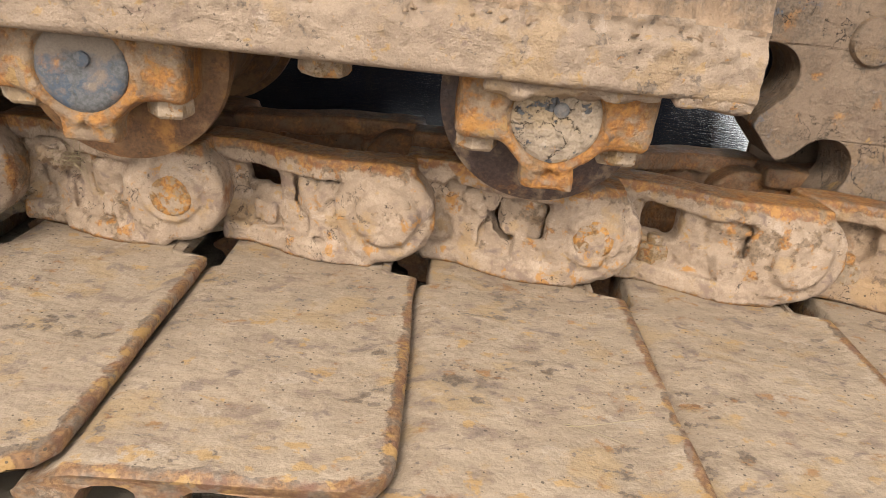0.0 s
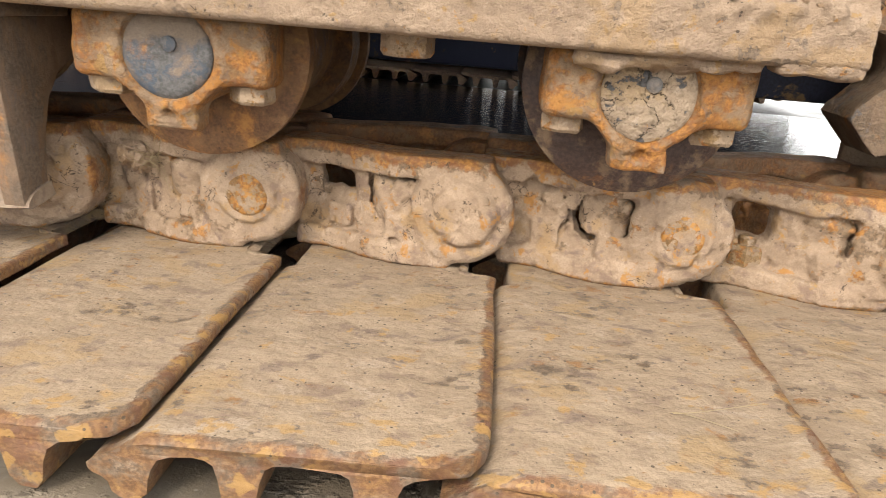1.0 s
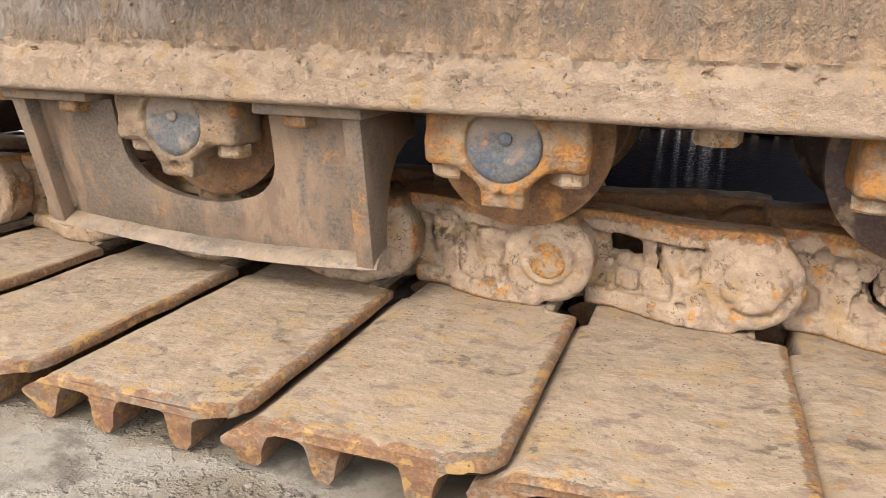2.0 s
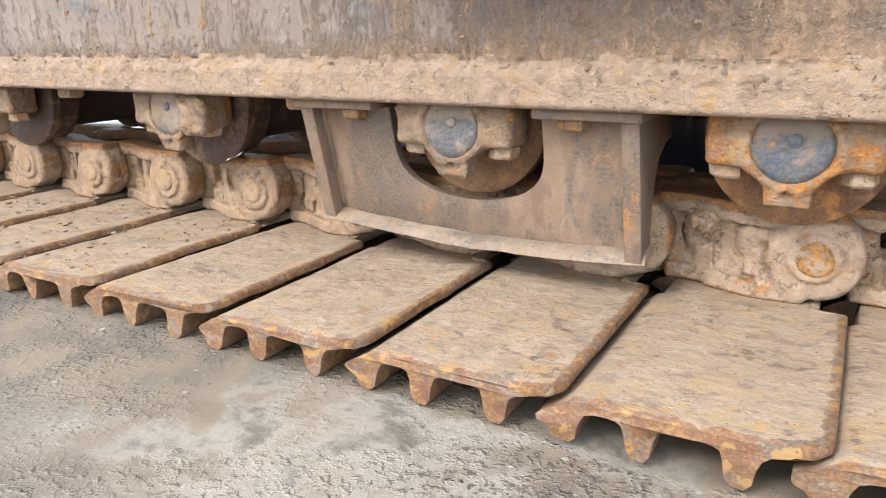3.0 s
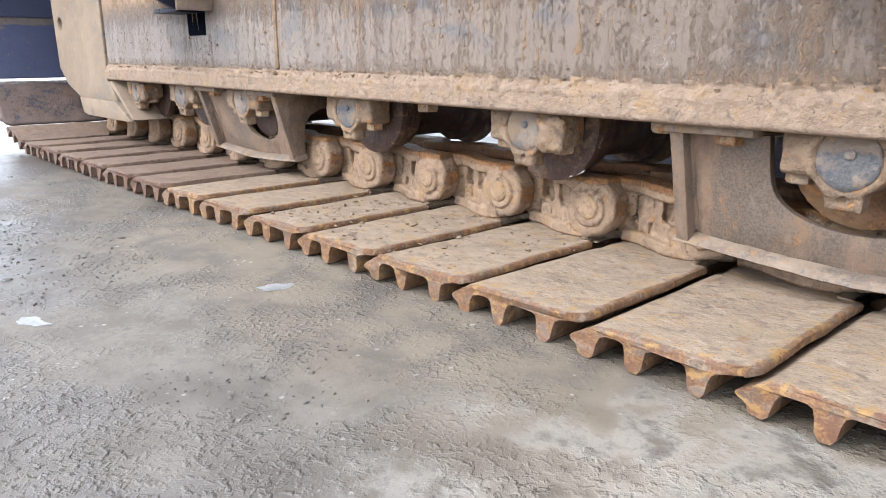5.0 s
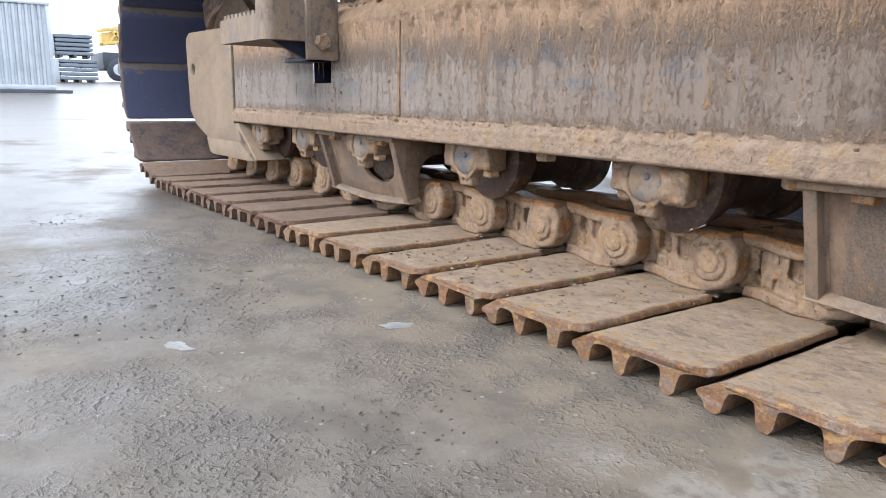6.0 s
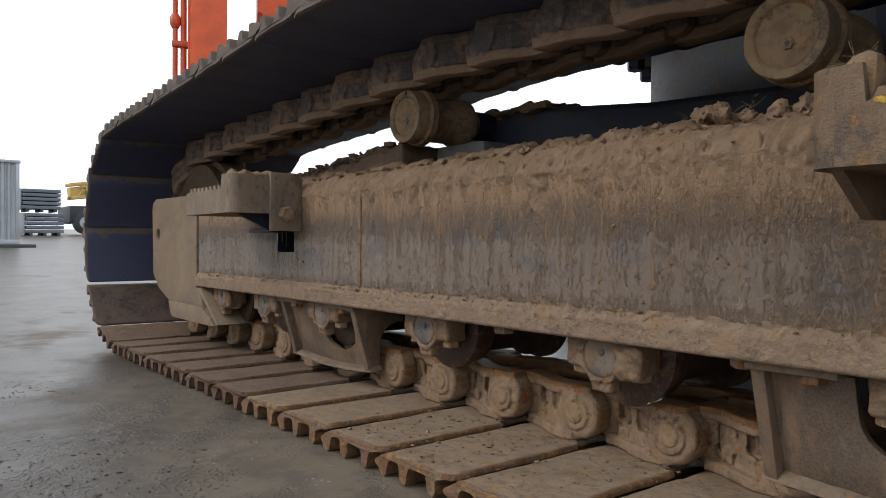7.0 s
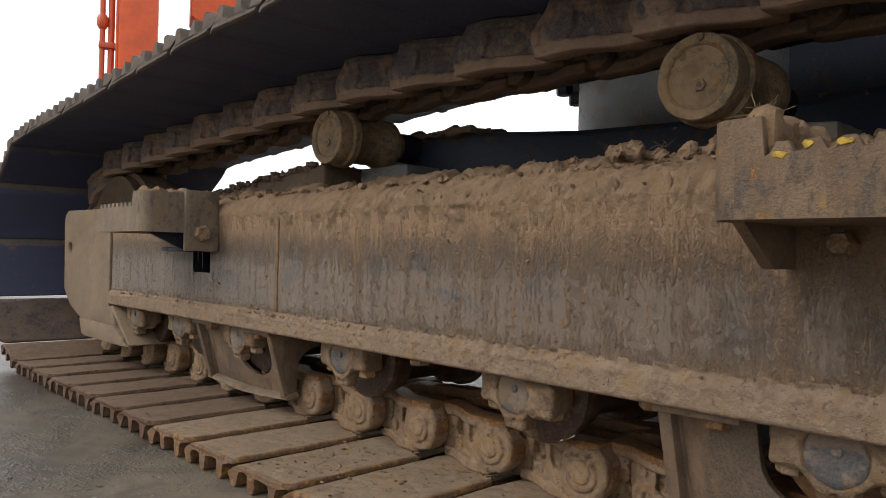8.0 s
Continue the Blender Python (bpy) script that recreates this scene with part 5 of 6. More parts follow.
# ---- steps ----
def build_step(end, length, s, y0, label, yellow=False):
    """A boarding step: serrated tread face outside, a tall rounded corner, an end wall that returns to the frame, a gusset below. s: side of the tall end."""
    ob = thing("boarding_step", label, "step", "boarding steps on the track frame")
    m = Matrix.Translation((end, 0, 0)) @ Matrix.Diagonal((s, 1, 1, 1))
    low, top, edge = 0.456, 0.548, 0.524
    coat = M_STEP_BROWN if yellow else M_STEP

    def placed(name, bm, mat, label="", rough=0.0, cuts=0):
        for v in bm.verts:
            v.co = m @ v.co
        if s < 0:
            bmesh.ops.reverse_faces(bm, faces=bm.faces)
        if rough:
            rough_up(bm, rough, 45, 3, cuts)
        part(name, bm, mat, ob, label)
    r = 0.028
    teeth = [(-length, low), (-r, low), (-r, top), (-0.052, top), (-0.055, edge - 0.012)]
    k, x = 0, -0.060
    while x > -length + 0.035:
        teeth += [(x, edge - 0.010), (x - 0.005, edge), (x - 0.015, edge), (x - 0.020, edge - 0.010)]
        x -= 0.027
    teeth += [(-length, edge - 0.010)]
    placed("tread_face", slab([teeth], y0, y0 + 0.010, 0.0015), coat, "", 0.0006)
    placed("tread", slab([[(-length, 0.500), (-0.012, 0.500), (-0.012, 0.509), (-length, 0.509)]], y0 + 0.010, 0.181, 0.001), coat)
    placed("floor_plate", slab([[(-length, low), (-0.012, low), (-0.012, low + 0.008), (-length, low + 0.008)]], y0 + 0.010, 0.181, 0.001), coat)
    wall = bmesh.new()
    arc = [(-r + r * math.sin(a), y0 + r - r * math.cos(a)) for a in np.linspace(0, math.pi / 2, 8)] + [(0, 0.181)]
    inner = [(-r + (r - 0.009) * math.sin(a), y0 + r - (r - 0.009) * math.cos(a)) for a in np.linspace(0, math.pi / 2, 8)] + [(-0.009, 0.181)]
    below, above = [[wall.verts.new((px, py, z)) for px, py in arc + inner[::-1]] for z in (low, top)]
    c, h = len(below), len(arc)
    for i in range(c):
        wall.faces.new((below[i], below[(i + 1) % c], above[(i + 1) % c], above[i]))
    for i in range(h - 1):
        wall.faces.new((below[i], below[i + 1], below[c - 2 - i], below[c - 1 - i]))
        wall.faces.new((above[i], above[i + 1], above[c - 2 - i], above[c - 1 - i]))
    bmesh.ops.recalc_face_normals(wall, faces=wall.faces)
    placed("end_wall", wall, coat)
    placed("far_wall", block(-length, -length + 0.008, y0 + 0.010, 0.181, low, edge - 0.012, 0.001), coat)
    gusset = bmesh.new()
    edge_yz = [(y0 + 0.03, low), (0.125, 0.411), (0.181, 0.411), (0.181, low)]
    for px in ((-0.024,) if yellow else (-0.045,)):
        a, b = [[gusset.verts.new((q, y, z)) for y, z in edge_yz] for q in (px, px + 0.012)]
        for i in range(4):
            gusset.faces.new((a[i], a[(i + 1) % 4], b[(i + 1) % 4], b[i]))
        gusset.faces.new(a[::-1])
        gusset.faces.new(b)
    bmesh.ops.recalc_face_normals(gusset, faces=gusset.faces)
    # without yellow paint the gusset's colour carries the shade under the step
    placed("gusset", gusset, M_STEP_BROWN if yellow else M_DARK, "dark bracket under the step")
    if yellow:
        placed("bracket_bolt", lathe([(0.0, 0.0), (0.0, 0.012), (0.010, 0.014), (0.03, 0.014)], sides=6, centre=(-0.075, 0.150, 0.438)), M_NUT, "large muddy bolt head", 0.002, 1)
    else:
        # foot coloured near-black for the same shade
        placed("bracket_foot", block(-0.16, -0.033, 0.115, 0.181, 0.411, 0.421, 0.002), M_DARK)
    if not yellow:
        placed("mounting_plate", block(0.0, 0.011, 0.098, 0.1815, 0.413, 0.556, 0.002), coat, "", 0.0008, 2)
        bolt = hexagon(0, 0, 0, 0.034, 0.020)
        for v in bolt.verts:
            v.co = Vector((0.010 + v.co.z, 0.136 + v.co.x, 0.455 + v.co.y))
        placed("plate_bolt", bolt, M_NUT, "large rusty bolt")
    heap = block(-0.058, -0.004, y0 + 0.012, 0.172, 0.515, 0.553, 0.012)
    placed("mud_lump", heap, M_MUD, "lump of mud on the step", 0.009, 4)
    crumbs = block(-length + 0.02, -0.07, y0 + 0.02, 0.17, 0.506, 0.516, 0.004)
    placed("mud_layer", crumbs, M_MUD, "mud lying on the tread", 0.007, 4)
    if yellow:
        for px, w, z in ((-0.068, 0.012, 0.513), (-0.092, 0.009, 0.521), (-0.121, 0.011, 0.520)):
            chip = np.random.default_rng(int(-px * 1000))
            ragged = [(px + w * 0.62 * math.cos(a) * chip.uniform(0.6, 1.1), z - 0.001 + 0.0042 * math.sin(a) * chip.uniform(0.5, 1.1)) for a in np.linspace(0, 2 * math.pi, 14)[:-1]]
            placed("paint_chip", slab([ragged], y0 - 0.0012, y0 + 0.006, 0.0004, 1), M_SAFETY, "flake of yellow paint")


build_step(-1.585, 0.295, 1, 0.0, "mud-splashed grey steel boarding step with a serrated edge")
build_step(-0.266, 0.295, -1, 0.025, "grey steel boarding step with chipped yellow paint and mud", True)


# ---- carrier rollers ----
def build_carrier(x, z):
    ob = thing("carrier_roller", "muddy brown carrier roller under the upper track", "carrier roller", "carrier rollers", at=(x, 0, z))
    r = CARRIER_R
    body = [(0.305, r * 0.72), (0.3025, r * 0.74), (0.2995, r * 0.80), (0.2995, r * 0.97), (0.302, r), (0.328, r), (0.331, r * 1.0), (0.336, r * 1.08), (0.352, r * 1.08),
            (0.356, r * 0.96), (0.365, r * 0.86), (0.43, r * 0.86), (0.44, r * 0.96), (0.47, r * 0.96), (0.475, r * 0.6), (0.50, r * 0.6)]
    part("drum", rough_up(lathe(body, sides=64), 0.0008, 60, 5), M_CARRIER, ob)
    cover = part("cover", lathe([(0.3035, 0.0), (0.3035, r * 0.60), (0.3045, r * 0.72)], sides=48), M_CARRIER, ob, "recessed round cover")
    part("plug", lathe([(0.299, 0.0), (0.299, 0.0035), (0.2992, 0.0085), (0.3045, 0.0095)], sides=6), M_NUT, cover, smooth=False, at=Matrix.Translation((0.004, 0, -0.012)))
    # black disc in place of a hole, its inner shade given as colour
    part("plug_hole", lathe([(0.2985, 0.0), (0.2985, 0.0034), (0.2989, 0.0036)], sides=12), M_BLACK, cover, at=Matrix.Translation((0.004, 0, -0.012)))
    part("rim_bolt", hexagon(0.006, 0.2995, r * 0.88, 0.010, -0.004, "y"), M_CARRIER, ob)
    part("bracket", rough_up(block(-0.03, 0.14, 0.42, 0.52, -0.125, -0.058, 0.004), 0.002, 30, 5, 2), M_TURRET, ob, "grey support block")
    part("axle", lathe([(0.475, 0.035), (0.56, 0.035)], sides=24), M_DARK, ob)


for x, z in CARRIERS:
    build_carrier(x, z)


# ---- idler and sprocket ----
def build_idler():
    ob = thing("front_idler", "dark steel idler wheel inside the track's front bend", "idler", at=(IDLER[0], 0, IDLER[1]))
    r = IDLER[2] - 0.045
    rim = [(0.345, r * 0.3), (0.335, r * 0.35), (0.335, r * 0.8), (0.318, r * 0.9), (0.318, r), (0.350, r), (0.354, r + 0.018), (0.446, r + 0.018), (0.450, r), (0.482, r), (0.482, r * 0.9), (0.465, r * 0.8), (0.455, r * 0.3)]
    part("rim", lathe(rim, sides=64), M_SPROCKET, ob)
    part("hub", lathe([(0.26, 0.05), (0.262, 0.07), (0.54, 0.07)], sides=32), M_DARK, ob)


build_idler()


def build_sprocket():
    ob = thing("drive_sprocket", "mud-crusted steel drive sprocket with rounded tooth gaps", "sprocket", at=(SPROCKET[0], 0, SPROCKET[1]))
    teeth, outline = 18, []
    for k in range(teeth):
        a0 = radians(212.3) + k * 2 * math.pi / teeth
        for u in np.linspace(-1, 1, 29)[:-1]:
            d = abs(u) * math.pi / teeth * 0.335
            gap = math.sqrt(max(0.031**2 - d * d, 0.0))
            r = 0.322 - gap if d < 0.0295 else 0.322 + 0.026 * min(1.0, (d - 0.0290) / 0.009) ** 0.5
            outline.append((r * math.cos(a0 + u * math.pi / teeth), r * math.sin(a0 + u * math.pi / teeth)))
    part("toothed_ring", rough_up(slab([outline], 0.372, 0.438, 0.006), 0.002, 30, 6, 3), M_SPROCKET, ob)
    # housing added to keep bright sky out of the tooth gaps
    part("travel_motor", lathe([(0.43, 0.21), (0.60, 0.21), (0.62, 0.16), (0.78, 0.15)], sides=40), M_DARK, ob, "dark travel motor housing added behind the teeth")
    # added plate: imitates the brown sprocket mirrored in the water behind the teeth
    part("mud_plate", rough_up(block(0.735 - SPROCKET[0], 0.16, 0.495, 0.507, 0.095 - SPROCKET[1], 0.205 - SPROCKET[1], 0.004), 0.002, 30, 4, 3), M_SPROCKET, ob, "tan plate standing in for the sprocket's reflection in water")
    part("hub", lathe([(0.30, 0.02), (0.302, 0.15), (0.33, 0.175), (0.371, 0.18)], sides=40), M_SPROCKET, ob)
    for k in range(15):
        a = radians(215.8) + k * 2 * math.pi / 15
        part("bolt", rough_up(lathe([(0.372, 0.023), (0.369, 0.0225), (0.3665, 0.0205), (0.3655, 0.013), (0.365, 0.0)], sides=24, centre=(0.226 * math.cos(a), 0, 0.226 * math.sin(a))), 0.001, 60, k), M_SPROCKET, ob)


build_sprocket()


# ---- machine behind the track ----
def build_carbody():
    ob = thing("car_body", "dark painted cross frame between the crawler tracks", "car body")
    leg = bmesh.new()
    plan = [(-1.40, 0.54), (-1.10, 0.58), (-0.915, 0.70), (-0.65, 0.75), (-0.42, 0.70), (-0.1, 0.6), (0.2, 0.56), (0.2, 2.64), (-1.40, 2.64)]
    low, high = [leg.verts.new((x, y, 0.46)) for x, y in plan], [leg.verts.new((x, y, 0.703)) for x, y in plan]
    leg.faces.new(low)
    leg.faces.new(high[::-1])
    for i in range(len(plan)):
        j = (i + 1) % len(plan)
        leg.faces.new((low[i], low[j], high[j], high[i]))
    bmesh.ops.recalc_face_normals(leg, faces=leg.faces)
    bmesh.ops.bevel(leg, geom=list(leg.edges), offset=0.012, segments=2, affect="EDGES")
    part("cross_frame", leg, M_DARK, ob)
    part("swing_ring", lathe([(0.69, 0.57), (0.70, 0.58), (0.985, 0.58), (0.992, 0.66), (1.02, 0.68), (1.10, 0.68)], axis="z", sides=72, centre=(-0.855, 1.6, 0)), M_TURRET, ob, "grey round swing ring")
    for k in range(24):
        a = 2 * math.pi * k / 24
        part("ring_bolt", hexagon(-0.855 + 0.63 * math.cos(a), 1.6 + 0.63 * math.sin(a), 0.992, 0.050, -0.045), M_DARK, ob, smooth=False)
    # made-up block, gives the blackness behind the near carrier roller
    part("centre_block", block(-0.58, 0.2, 1.0, 1.12, 0.70, 1.095, 0.01), M_DARK, ob, "added dark block hiding the swing ring's lighter side")
    crust = block(-1.40, -1.10, 0.55, 0.70, 0.698, 0.715, 0.006)
    part("mud_crust", rough_up(crust, 0.011, 30, 12, 4), M_MUD, ob, "lumpy mud on the frame's edge")


build_carbody()


def build_upper():
    # Deck and tail stay out of view; added to shade the ground and tracks.
    ob = thing("upper_structure", "unseen slewing deck of the excavator, added for its shade", "excavator deck")
    part("deck_plate", block(-1.72, 2.6, 0.28, 2.92, 1.10, 1.24, 0.02), M_DARK, ob)
    part("tail_weight", block(1.3, 2.6, 0.32, 2.9, 1.24, 2.1, 0.15, 4), M_ORANGE, ob)


build_upper()


def build_far_beam():
    ob = thing("crawler_beam", "dark frame of the far crawler under the machine", "crawler beam")
    # box made deeper and longer than the beam, to block sky reflections
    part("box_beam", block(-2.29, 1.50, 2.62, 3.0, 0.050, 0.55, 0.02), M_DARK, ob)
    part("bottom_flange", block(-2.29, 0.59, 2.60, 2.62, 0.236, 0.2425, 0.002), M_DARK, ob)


build_far_beam()


# ---- yard beyond ----
def ground_at(x, y):
    return float(far_rise(np.array(x, float), np.array(y, float))) - 0.005


def build_arm():
    x, y = -6.50, 1.80
    z0 = ground_at(x, y)
    ob = thing("excavator_arm", "orange painted excavator arm with tubes along its side", "excavator arm", at=(x, y, z0))
    turn = Matrix.Rotation(radians(68), 4, "Z")
    part("arm_box", block(-0.155, 0.155, -0.28, 0.28, 0.0, 5.0, 0.02), M_ORANGE, ob, at=turn)
    part("rib", block(-0.175, -0.155, -0.26, 0.26, 0.0, 5.0, 0.005), M_ORANGE, ob, at=turn)
    for dx, r in ((-0.215, 0.026), (-0.285, 0.022)):
        part("tube", lathe([(0.2, r), (4.9, r)], axis="z", sides=16, centre=(dx, -0.15, 0)), M_HOSE, ob, "orange hydraulic tube", at=turn)
    for z in (1.55, 2.05, 2.6, 3.2):
        part("clamp", block(-0.31, -0.155, -0.19, -0.11, z, z + 0.05, 0.006), M_HOSE, ob, at=turn)
    part("elbow", lathe([(2.22, 0.03), (2.25, 0.045), (2.31, 0.045), (2.34, 0.03)], axis="z", sides=16, centre=(-0.285, -0.15, 0)), M_HOSE, ob, at=turn)
    part("linkage", slab([[(0.42, 2.42), (0.60, 2.30), (0.95, 2.45), (1.2, 2.9), (1.2, 3.6), (0.42, 3.6)]], -0.2, 0.2, 0.02), M_ORANGE, ob, at=turn)
    part("linkage_beam", block(0.10, 0.55, -0.18, 0.18, 3.2, 3.5, 0.02), M_ORANGE, ob, at=turn)


build_arm()


def build_crate():
    x, y1, w = -15.8, 1.62, 2.7
    z0 = ground_at(x, 0.5)
    ob = thing("steel_crate", "pale galvanised corrugated steel container on a dark plinth", "container", at=(x, 0, z0))
    part("plinth", block(-2.6, 0.12, y1 - w - 0.1, y1 + 0.28, -0.05, 0.06, 0.01), M_PALLET, ob)
    bm = bmesh.new()
    # ribbed sheet on the two seen sides
    step_w = 0.105
    n = int(w / step_w)
    pts = []
    for i in range(n):
        y = y1 - w + i * step_w
        pts += [(0.0, y), (0.0, y + 0.045), (-0.03, y + 0.06), (-0.03, y + 0.09)]
    pts += [(0.0, y1), (0, y1 + 0.0)]
    low, high = [[bm.verts.new((px, py, z)) for px, py in pts] for z in (0.06, 1.60)]
    for i in range(len(pts) - 1):
        bm.faces.new((low[i], low[i + 1], high[i + 1], high[i]))
    part("front_sheet", bm, M_CRATE, ob, "ribbed pale sheet", smooth=False)
    part("body", block(-2.5, -0.032, y1 - w, y1, 0.06, 1.60, 0.01), M_CRATE, ob)
    part("roof", block(-2.54, 0.03, y1 - w - 0.03, y1 + 0.03, 1.60, 1.655, 0.01), M_CRATE, ob)
    part("corner_post", block(-0.06, 0.015, y1 - 0.05, y1 + 0.015, 0.06, 1.60, 0.008), M_CRATE, ob)
    part("sill", block(-0.03, 0.02, y1 - w, y1 + 0.01, 0.06, 0.15, 0.006), M_CRATE, ob)


build_crate()


def build_stack(x, y, z, label):
    ob = thing("panel_stack", label, "panel stack", "stacks of panels in the yard", at=(x, y, z))
    for k in range(5):
        part("panel", block(-1.1, 0.0, -0.62 + 0.02 * (k % 2), 0.62, 0.10 + k * 0.15, 0.215 + k * 0.15, 0.012), M_PANEL, ob)
    for py in (-0.45, 0.0, 0.45):
        part("bearer", block(-1.1, 0.02, py - 0.05, py + 0.05, 0.0, 0.10, 0.005), M_PALLET, ob)
    part("end_sheet", block(-1.0, -0.1, -0.80, -0.63, 0.05, 0.82, 0.01), M_CRATE, ob, "pale end sheet")


zs = ground_at(-29.6, 4.4)
build_stack(-29.6, 4.45, zs, "lower bundle of grey-blue panels stacked on bearers")
build_stack(-29.6, 4.35, zs + 0.865, "upper bundle of grey-blue panels on another bundle")


def build_lorry():
    x, y = -34.0, 7.6
    z0 = ground_at(x, y)
    ob = thing("lorry", "dark lorry chassis loaded with a yellow lattice boom", "lorry", at=(x, y, z0))
    part("chassis", block(-1.2, 1.2, -1.7, 4.0, 0.45, 1.15, 0.05), M_BLACK, ob)
    for py in (-1.1, 0.0, 2.5):
        wheel = part("wheel", lathe([(0.0, 0.1), (0.0, 0.42), (0.03, 0.46), (0.3, 0.46)], sides=28), M_BLACK, ob, at=Matrix.Translation((1.25, py, 0.46)) @ Matrix.Rotation(radians(90), 4, "Z"))
        part("rim", lathe([(-0.02, 0.05), (-0.02, 0.22), (0.01, 0.25)], sides=20), M_CRATE, wheel)
    tilt = Matrix.Translation((0.6, 0.4, 1.7)) @ Matrix.Rotation(radians(8), 4, "X")
    for pz in (0.0, 0.55):
        for px in (-0.4, 0.4):
            part("chord", block(px - 0.06, px + 0.06, -2.0, 5.0, pz, pz + 0.12, 0.01), M_YELLOW, ob, "yellow lattice chord", at=tilt)
    for k in range(9):
        part("brace", block(0.36, 0.42, -0.05, 0.05, 0.0, 0.75, 0.01), M_YELLOW, ob, at=tilt @ Matrix.Translation((0, -1.8 + k * 0.7, 0.05)) @ Matrix.Rotation(radians(45 if k % 2 else -45), 4, "X"))
    part("boom_side", block(-0.3, 0.3, -2.0, 5.0, 0.1, 0.5, 0.02), M_YELLOW, ob, at=tilt)


build_lorry()


# ---- mud clods, scraps and straw ----
def clod(size, seed, flat=0.75):
    bm = bmesh.new()
    bmesh.ops.create_icosphere(bm, subdivisions=4, radius=size)
    for v in bm.verts:
        v.co.z *= flat
    rough_up(bm, size * 0.45, 0.9 / size, seed)
    rough_up(bm, size * 0.22, 3.0 / size, seed + 5)
    return bm


rng = np.random.default_rng(4)
CLODS = [(-0.505, 0.262, 0.566, 0.021), (-0.53, 0.285, 0.562, 0.013), (-0.46, 0.275, 0.562, 0.010), (-0.395, 0.245, 0.554, 0.014), (-0.37, 0.262, 0.558, 0.016),
         (-0.60, 0.275, 0.561, 0.011), (-0.68, 0.268, 0.560, 0.012), (-0.745, 0.280, 0.562, 0.009), (-0.345, 0.235, 0.552, 0.010)]
for i, (x, y, z, r) in enumerate(CLODS):
    part("mud_clod", clod(r, 10 + i), M_MUD, at=Matrix.Translation((x, y, z)))
    tagged(bpy.context.scene.objects[-1], "lump of crumbly dried mud lying on the crawler beam", "mud clod", "mud clods on the beam")


def scatter(name, label, places, sizes, mat, flat=0.7, rough=0.5):
    """Many small crumbs in one mesh."""
    return tagged(new(name, crumbs_mesh(places, sizes, mat, rng, flat, rough)), label, name.replace("_", " "), kind="stuff")


n = 7000
gx = rng.uniform(-2.2, 0.5, n)
gy = -np.abs(rng.normal(0, 0.34, n)) - 0.005
gz = -0.004 + 0.0 * gx
scatter("ground_grit", "loose grit and crumbs of soil scattered on the yard", np.stack([gx, gy, gz], 1), np.abs(rng.normal(0.0006, 0.0009, n)) + 0.0006, M_GRIT, 0.6, 0.6)
n = 3600
cx = rng.uniform(-2.25, 0.1, n)
cy = rng.uniform(0.205, 0.42, n)
cz = 0.541 + 0.022 * ramp(cy, 0.215, 0.34) + rng.uniform(0, 0.004, n)
scatter("mud_crumbs", "small crumbs of dried mud along the crawler beam", np.stack([cx, cy, cz], 1), np.abs(rng.normal(0.0018, 0.002, n)) + 0.0012, M_MUD, 0.8, 0.7)
n = 520
px, pick = rng.uniform(-2.2, 0.57, n), rng.uniform(0, 1, n)
pz = np.where(pick < 0.55, rng.uniform(0.279, 0.284, n), 0.285 + 0.24 * rng.uniform(0, 1, n) ** 1.5)
py = np.where(pick < 0.55, rng.uniform(0.174, 0.184, n), FACE - 0.0008)
scatter("mud_specks", "small specks of dried mud stuck to the crawler beam", np.stack([px, py, pz], 1), np.abs(rng.normal(0.0008, 0.0013, n)) + 0.0007, M_MUD, 0.8, 0.6)
n = 420
bx = rng.uniform(-1.18, -0.56, n)
by = rng.uniform(0.02, 0.29, n)
scatter("shoe_crumbs", "crumbs of dried mud lying on the track shoes", np.stack([bx, by, 0.0435 + 0 * bx], 1), np.abs(rng.normal(0.0006, 0.0015, n)) + 0.0006, M_SHOE_CRUMB, 0.5, 0.6)


def straw(points, r=0.00024):
    cu = bpy.data.curves.new("straw", "CURVE")
    cu.dimensions, cu.bevel_depth, cu.bevel_resolution = "3D", r, 1
    sp = cu.splines.new("POLY")
    sp.points.add(len(points) - 1)
    for p, q in zip(sp.points, points):
        p.co = (*q, 1)
    cu.materials.append(M_STRAW)
    return cu


def straw_tuft(centre, count, reach, seed, label):
    r = np.random.default_rng(seed)
    ob = thing("straw_tuft", label, "straw", at=centre)
    for _ in range(count):
        a, b = r.uniform(0, 6.28), r.uniform(-0.2, 0.6)
        way = np.array([math.cos(a), -abs(math.sin(a)) * 0.6, b])
        bend = r.normal(0, 0.75, 3)
        start = r.normal(0, 0.16, 3) * reach
        pts = [start + way * reach * t * 0.8 + bend * reach * t * t * 0.5 for t in np.linspace(-0.3, 1, 7)]
        o = new("stalk", straw([tuple(p) for p in pts]))
        o.parent = ob


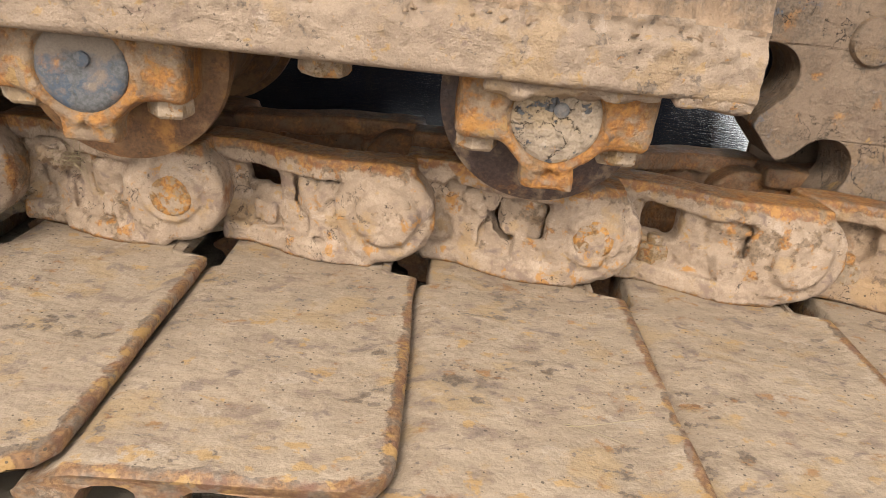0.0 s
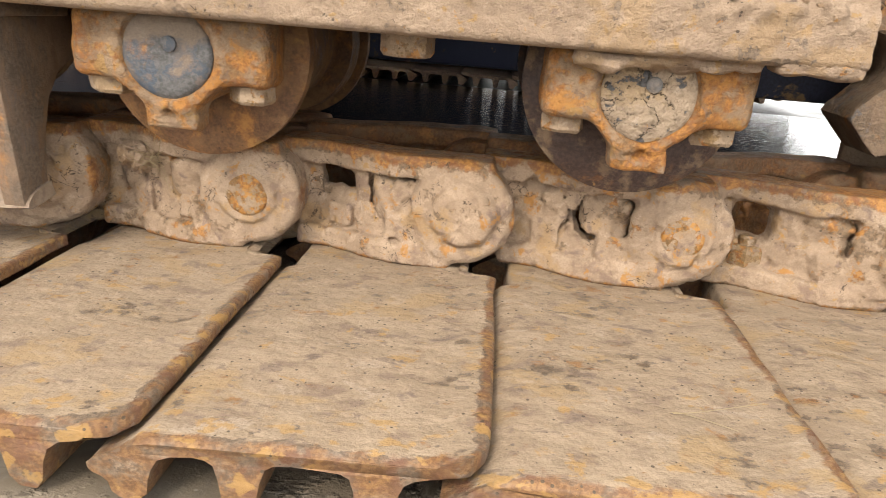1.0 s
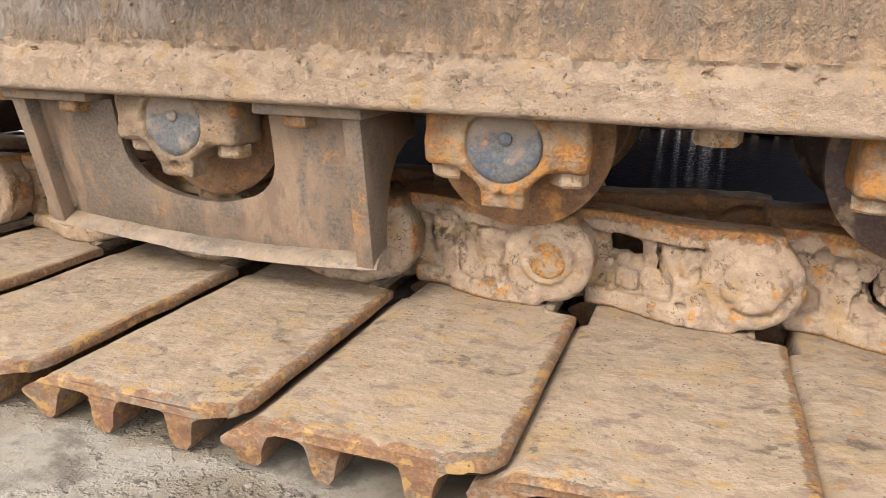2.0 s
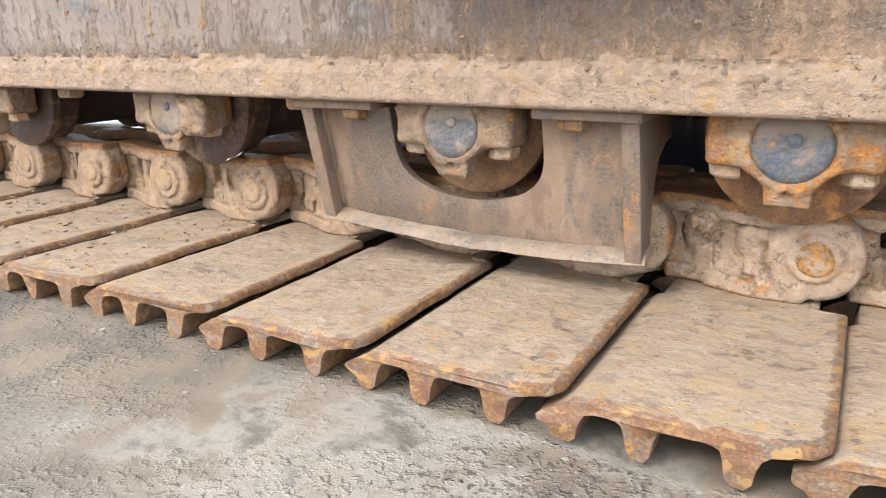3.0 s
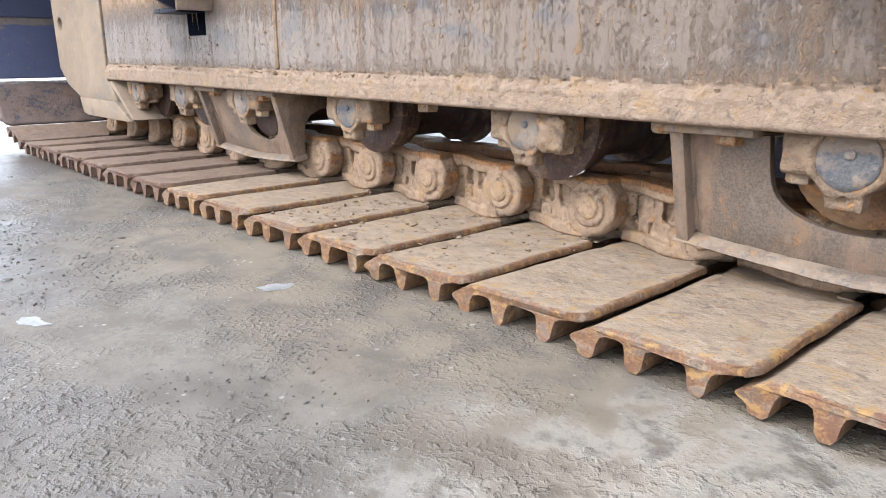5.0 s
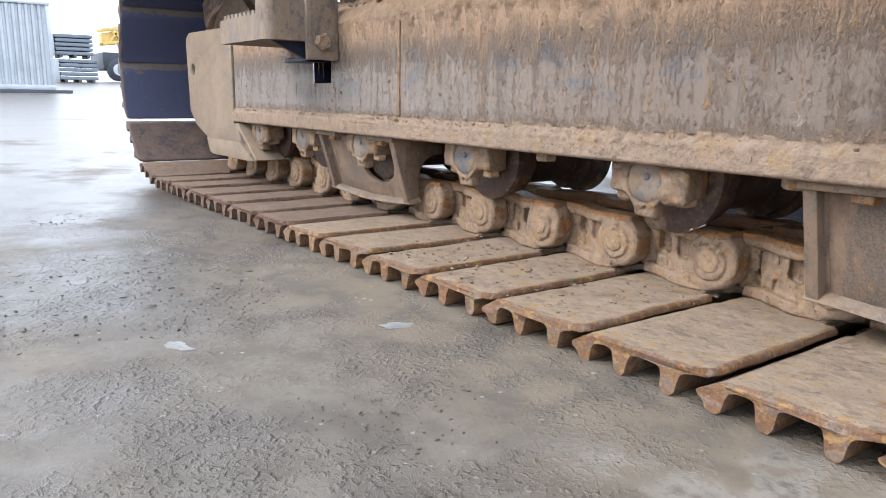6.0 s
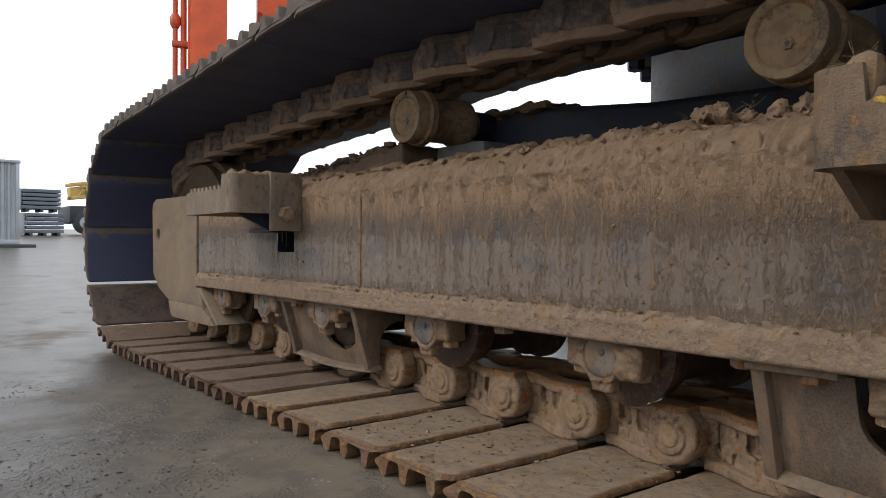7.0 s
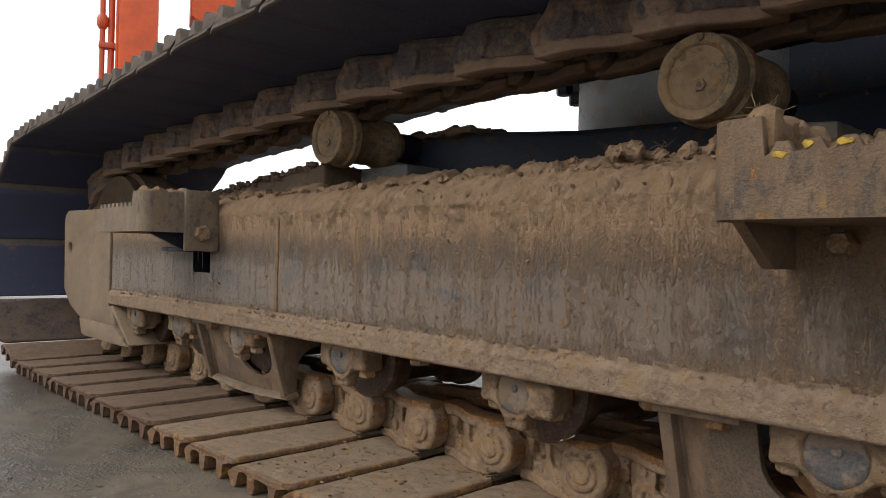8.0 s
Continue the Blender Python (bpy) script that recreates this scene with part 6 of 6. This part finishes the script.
part("mud_clod", clod(0.018, 41, 0.9), M_CAKE, at=Matrix.Translation((0.046, 0.316, 0.112)))
tagged(bpy.context.scene.objects[-1], "lump of muddy straw stuck on a chain link", "mud clod")
straw_tuft((0.064, 0.304, 0.114), 24, 0.02, 3, "tuft of dry straw stuck in the mud on a chain link")
straw_tuft((-0.238, 0.075, 0.556), 46, 0.022, 5, "tuft of dry straw in the mud on a step")
straw_tuft((-0.44, 0.25, 0.566), 6, 0.02, 8, "few dry stalks in the mud on the beam")
straw_tuft((0.49, 0.075, 0.0455), 2, 0.03, 11, "dry stalk lying on a track shoe")


def scrap(name, outline, z, mat, label, category, tilt=None, lift=0.0):
    bm = slab([outline], 0, 0.0012, 0)
    for v in bm.verts:
        v.co = Vector((v.co.x, v.co.z, z + v.co.y + lift * math.sin(60 * v.co.x)))
    ob = part(name, bm, mat)
    if tilt:
        ob.matrix_basis = tilt
    return tagged(ob, label, category)


def blot(cx, cy, rx, ry, seed, turn=0.0):
    r = np.random.default_rng(seed)
    out = []
    wave = r.uniform(0, 6.28, 4)
    for a in np.linspace(0, 2 * math.pi, 61)[:-1]:
        f = 0.9 + 0.22 * math.sin(2 * a + wave[0]) + 0.16 * math.sin(3 * a + wave[1]) + 0.10 * math.sin(7 * a + wave[2]) + 0.06 * math.sin(13 * a + wave[3])
        u, v = rx * f * math.cos(a), ry * f * math.sin(a)
        out.append((cx + u * math.cos(turn) - v * math.sin(turn), cy + u * math.sin(turn) + v * math.cos(turn)))
    return out


scrap("paper_scrap", blot(-0.822, -0.104, 0.042, 0.017, 2, 1.0), -0.0025, M_PAPER, "flattened scrap of white film on the wet yard", "paper scrap")
# no paper here: a pale sheet imitates a reflection on the wet ground
scrap("paper_scrap", blot(-0.915, -0.415, 0.026, 0.013, 6, 0.6), -0.0025, M_PAPER, "pale blot standing in for a reflection on the wet yard", "paper scrap")
scrap("foil_scrap", [(-0.014, -0.0016), (0.010, -0.002), (0.014, 0.0022), (-0.008, 0.0012)], 0, M_FOIL, "pale bent scrap caught under a track roller", "foil scrap",
      Matrix.Translation((-0.603, 0.272, 0.147)) @ Matrix.Rotation(radians(80), 4, "X") @ Matrix.Rotation(radians(25), 4, "Y") @ Matrix.Rotation(radians(28), 4, "Z"))
scrap("leaf", blot(0, 0, 0.011, 0.006, 9), 0, M_LEAF, "small orange leaf stuck inside the track", "leaf",
      Matrix.Translation((-2.955, 0.30, 0.66)) @ Matrix.Rotation(radians(90), 4, "Y") @ Matrix.Rotation(radians(40), 4, "Z"))
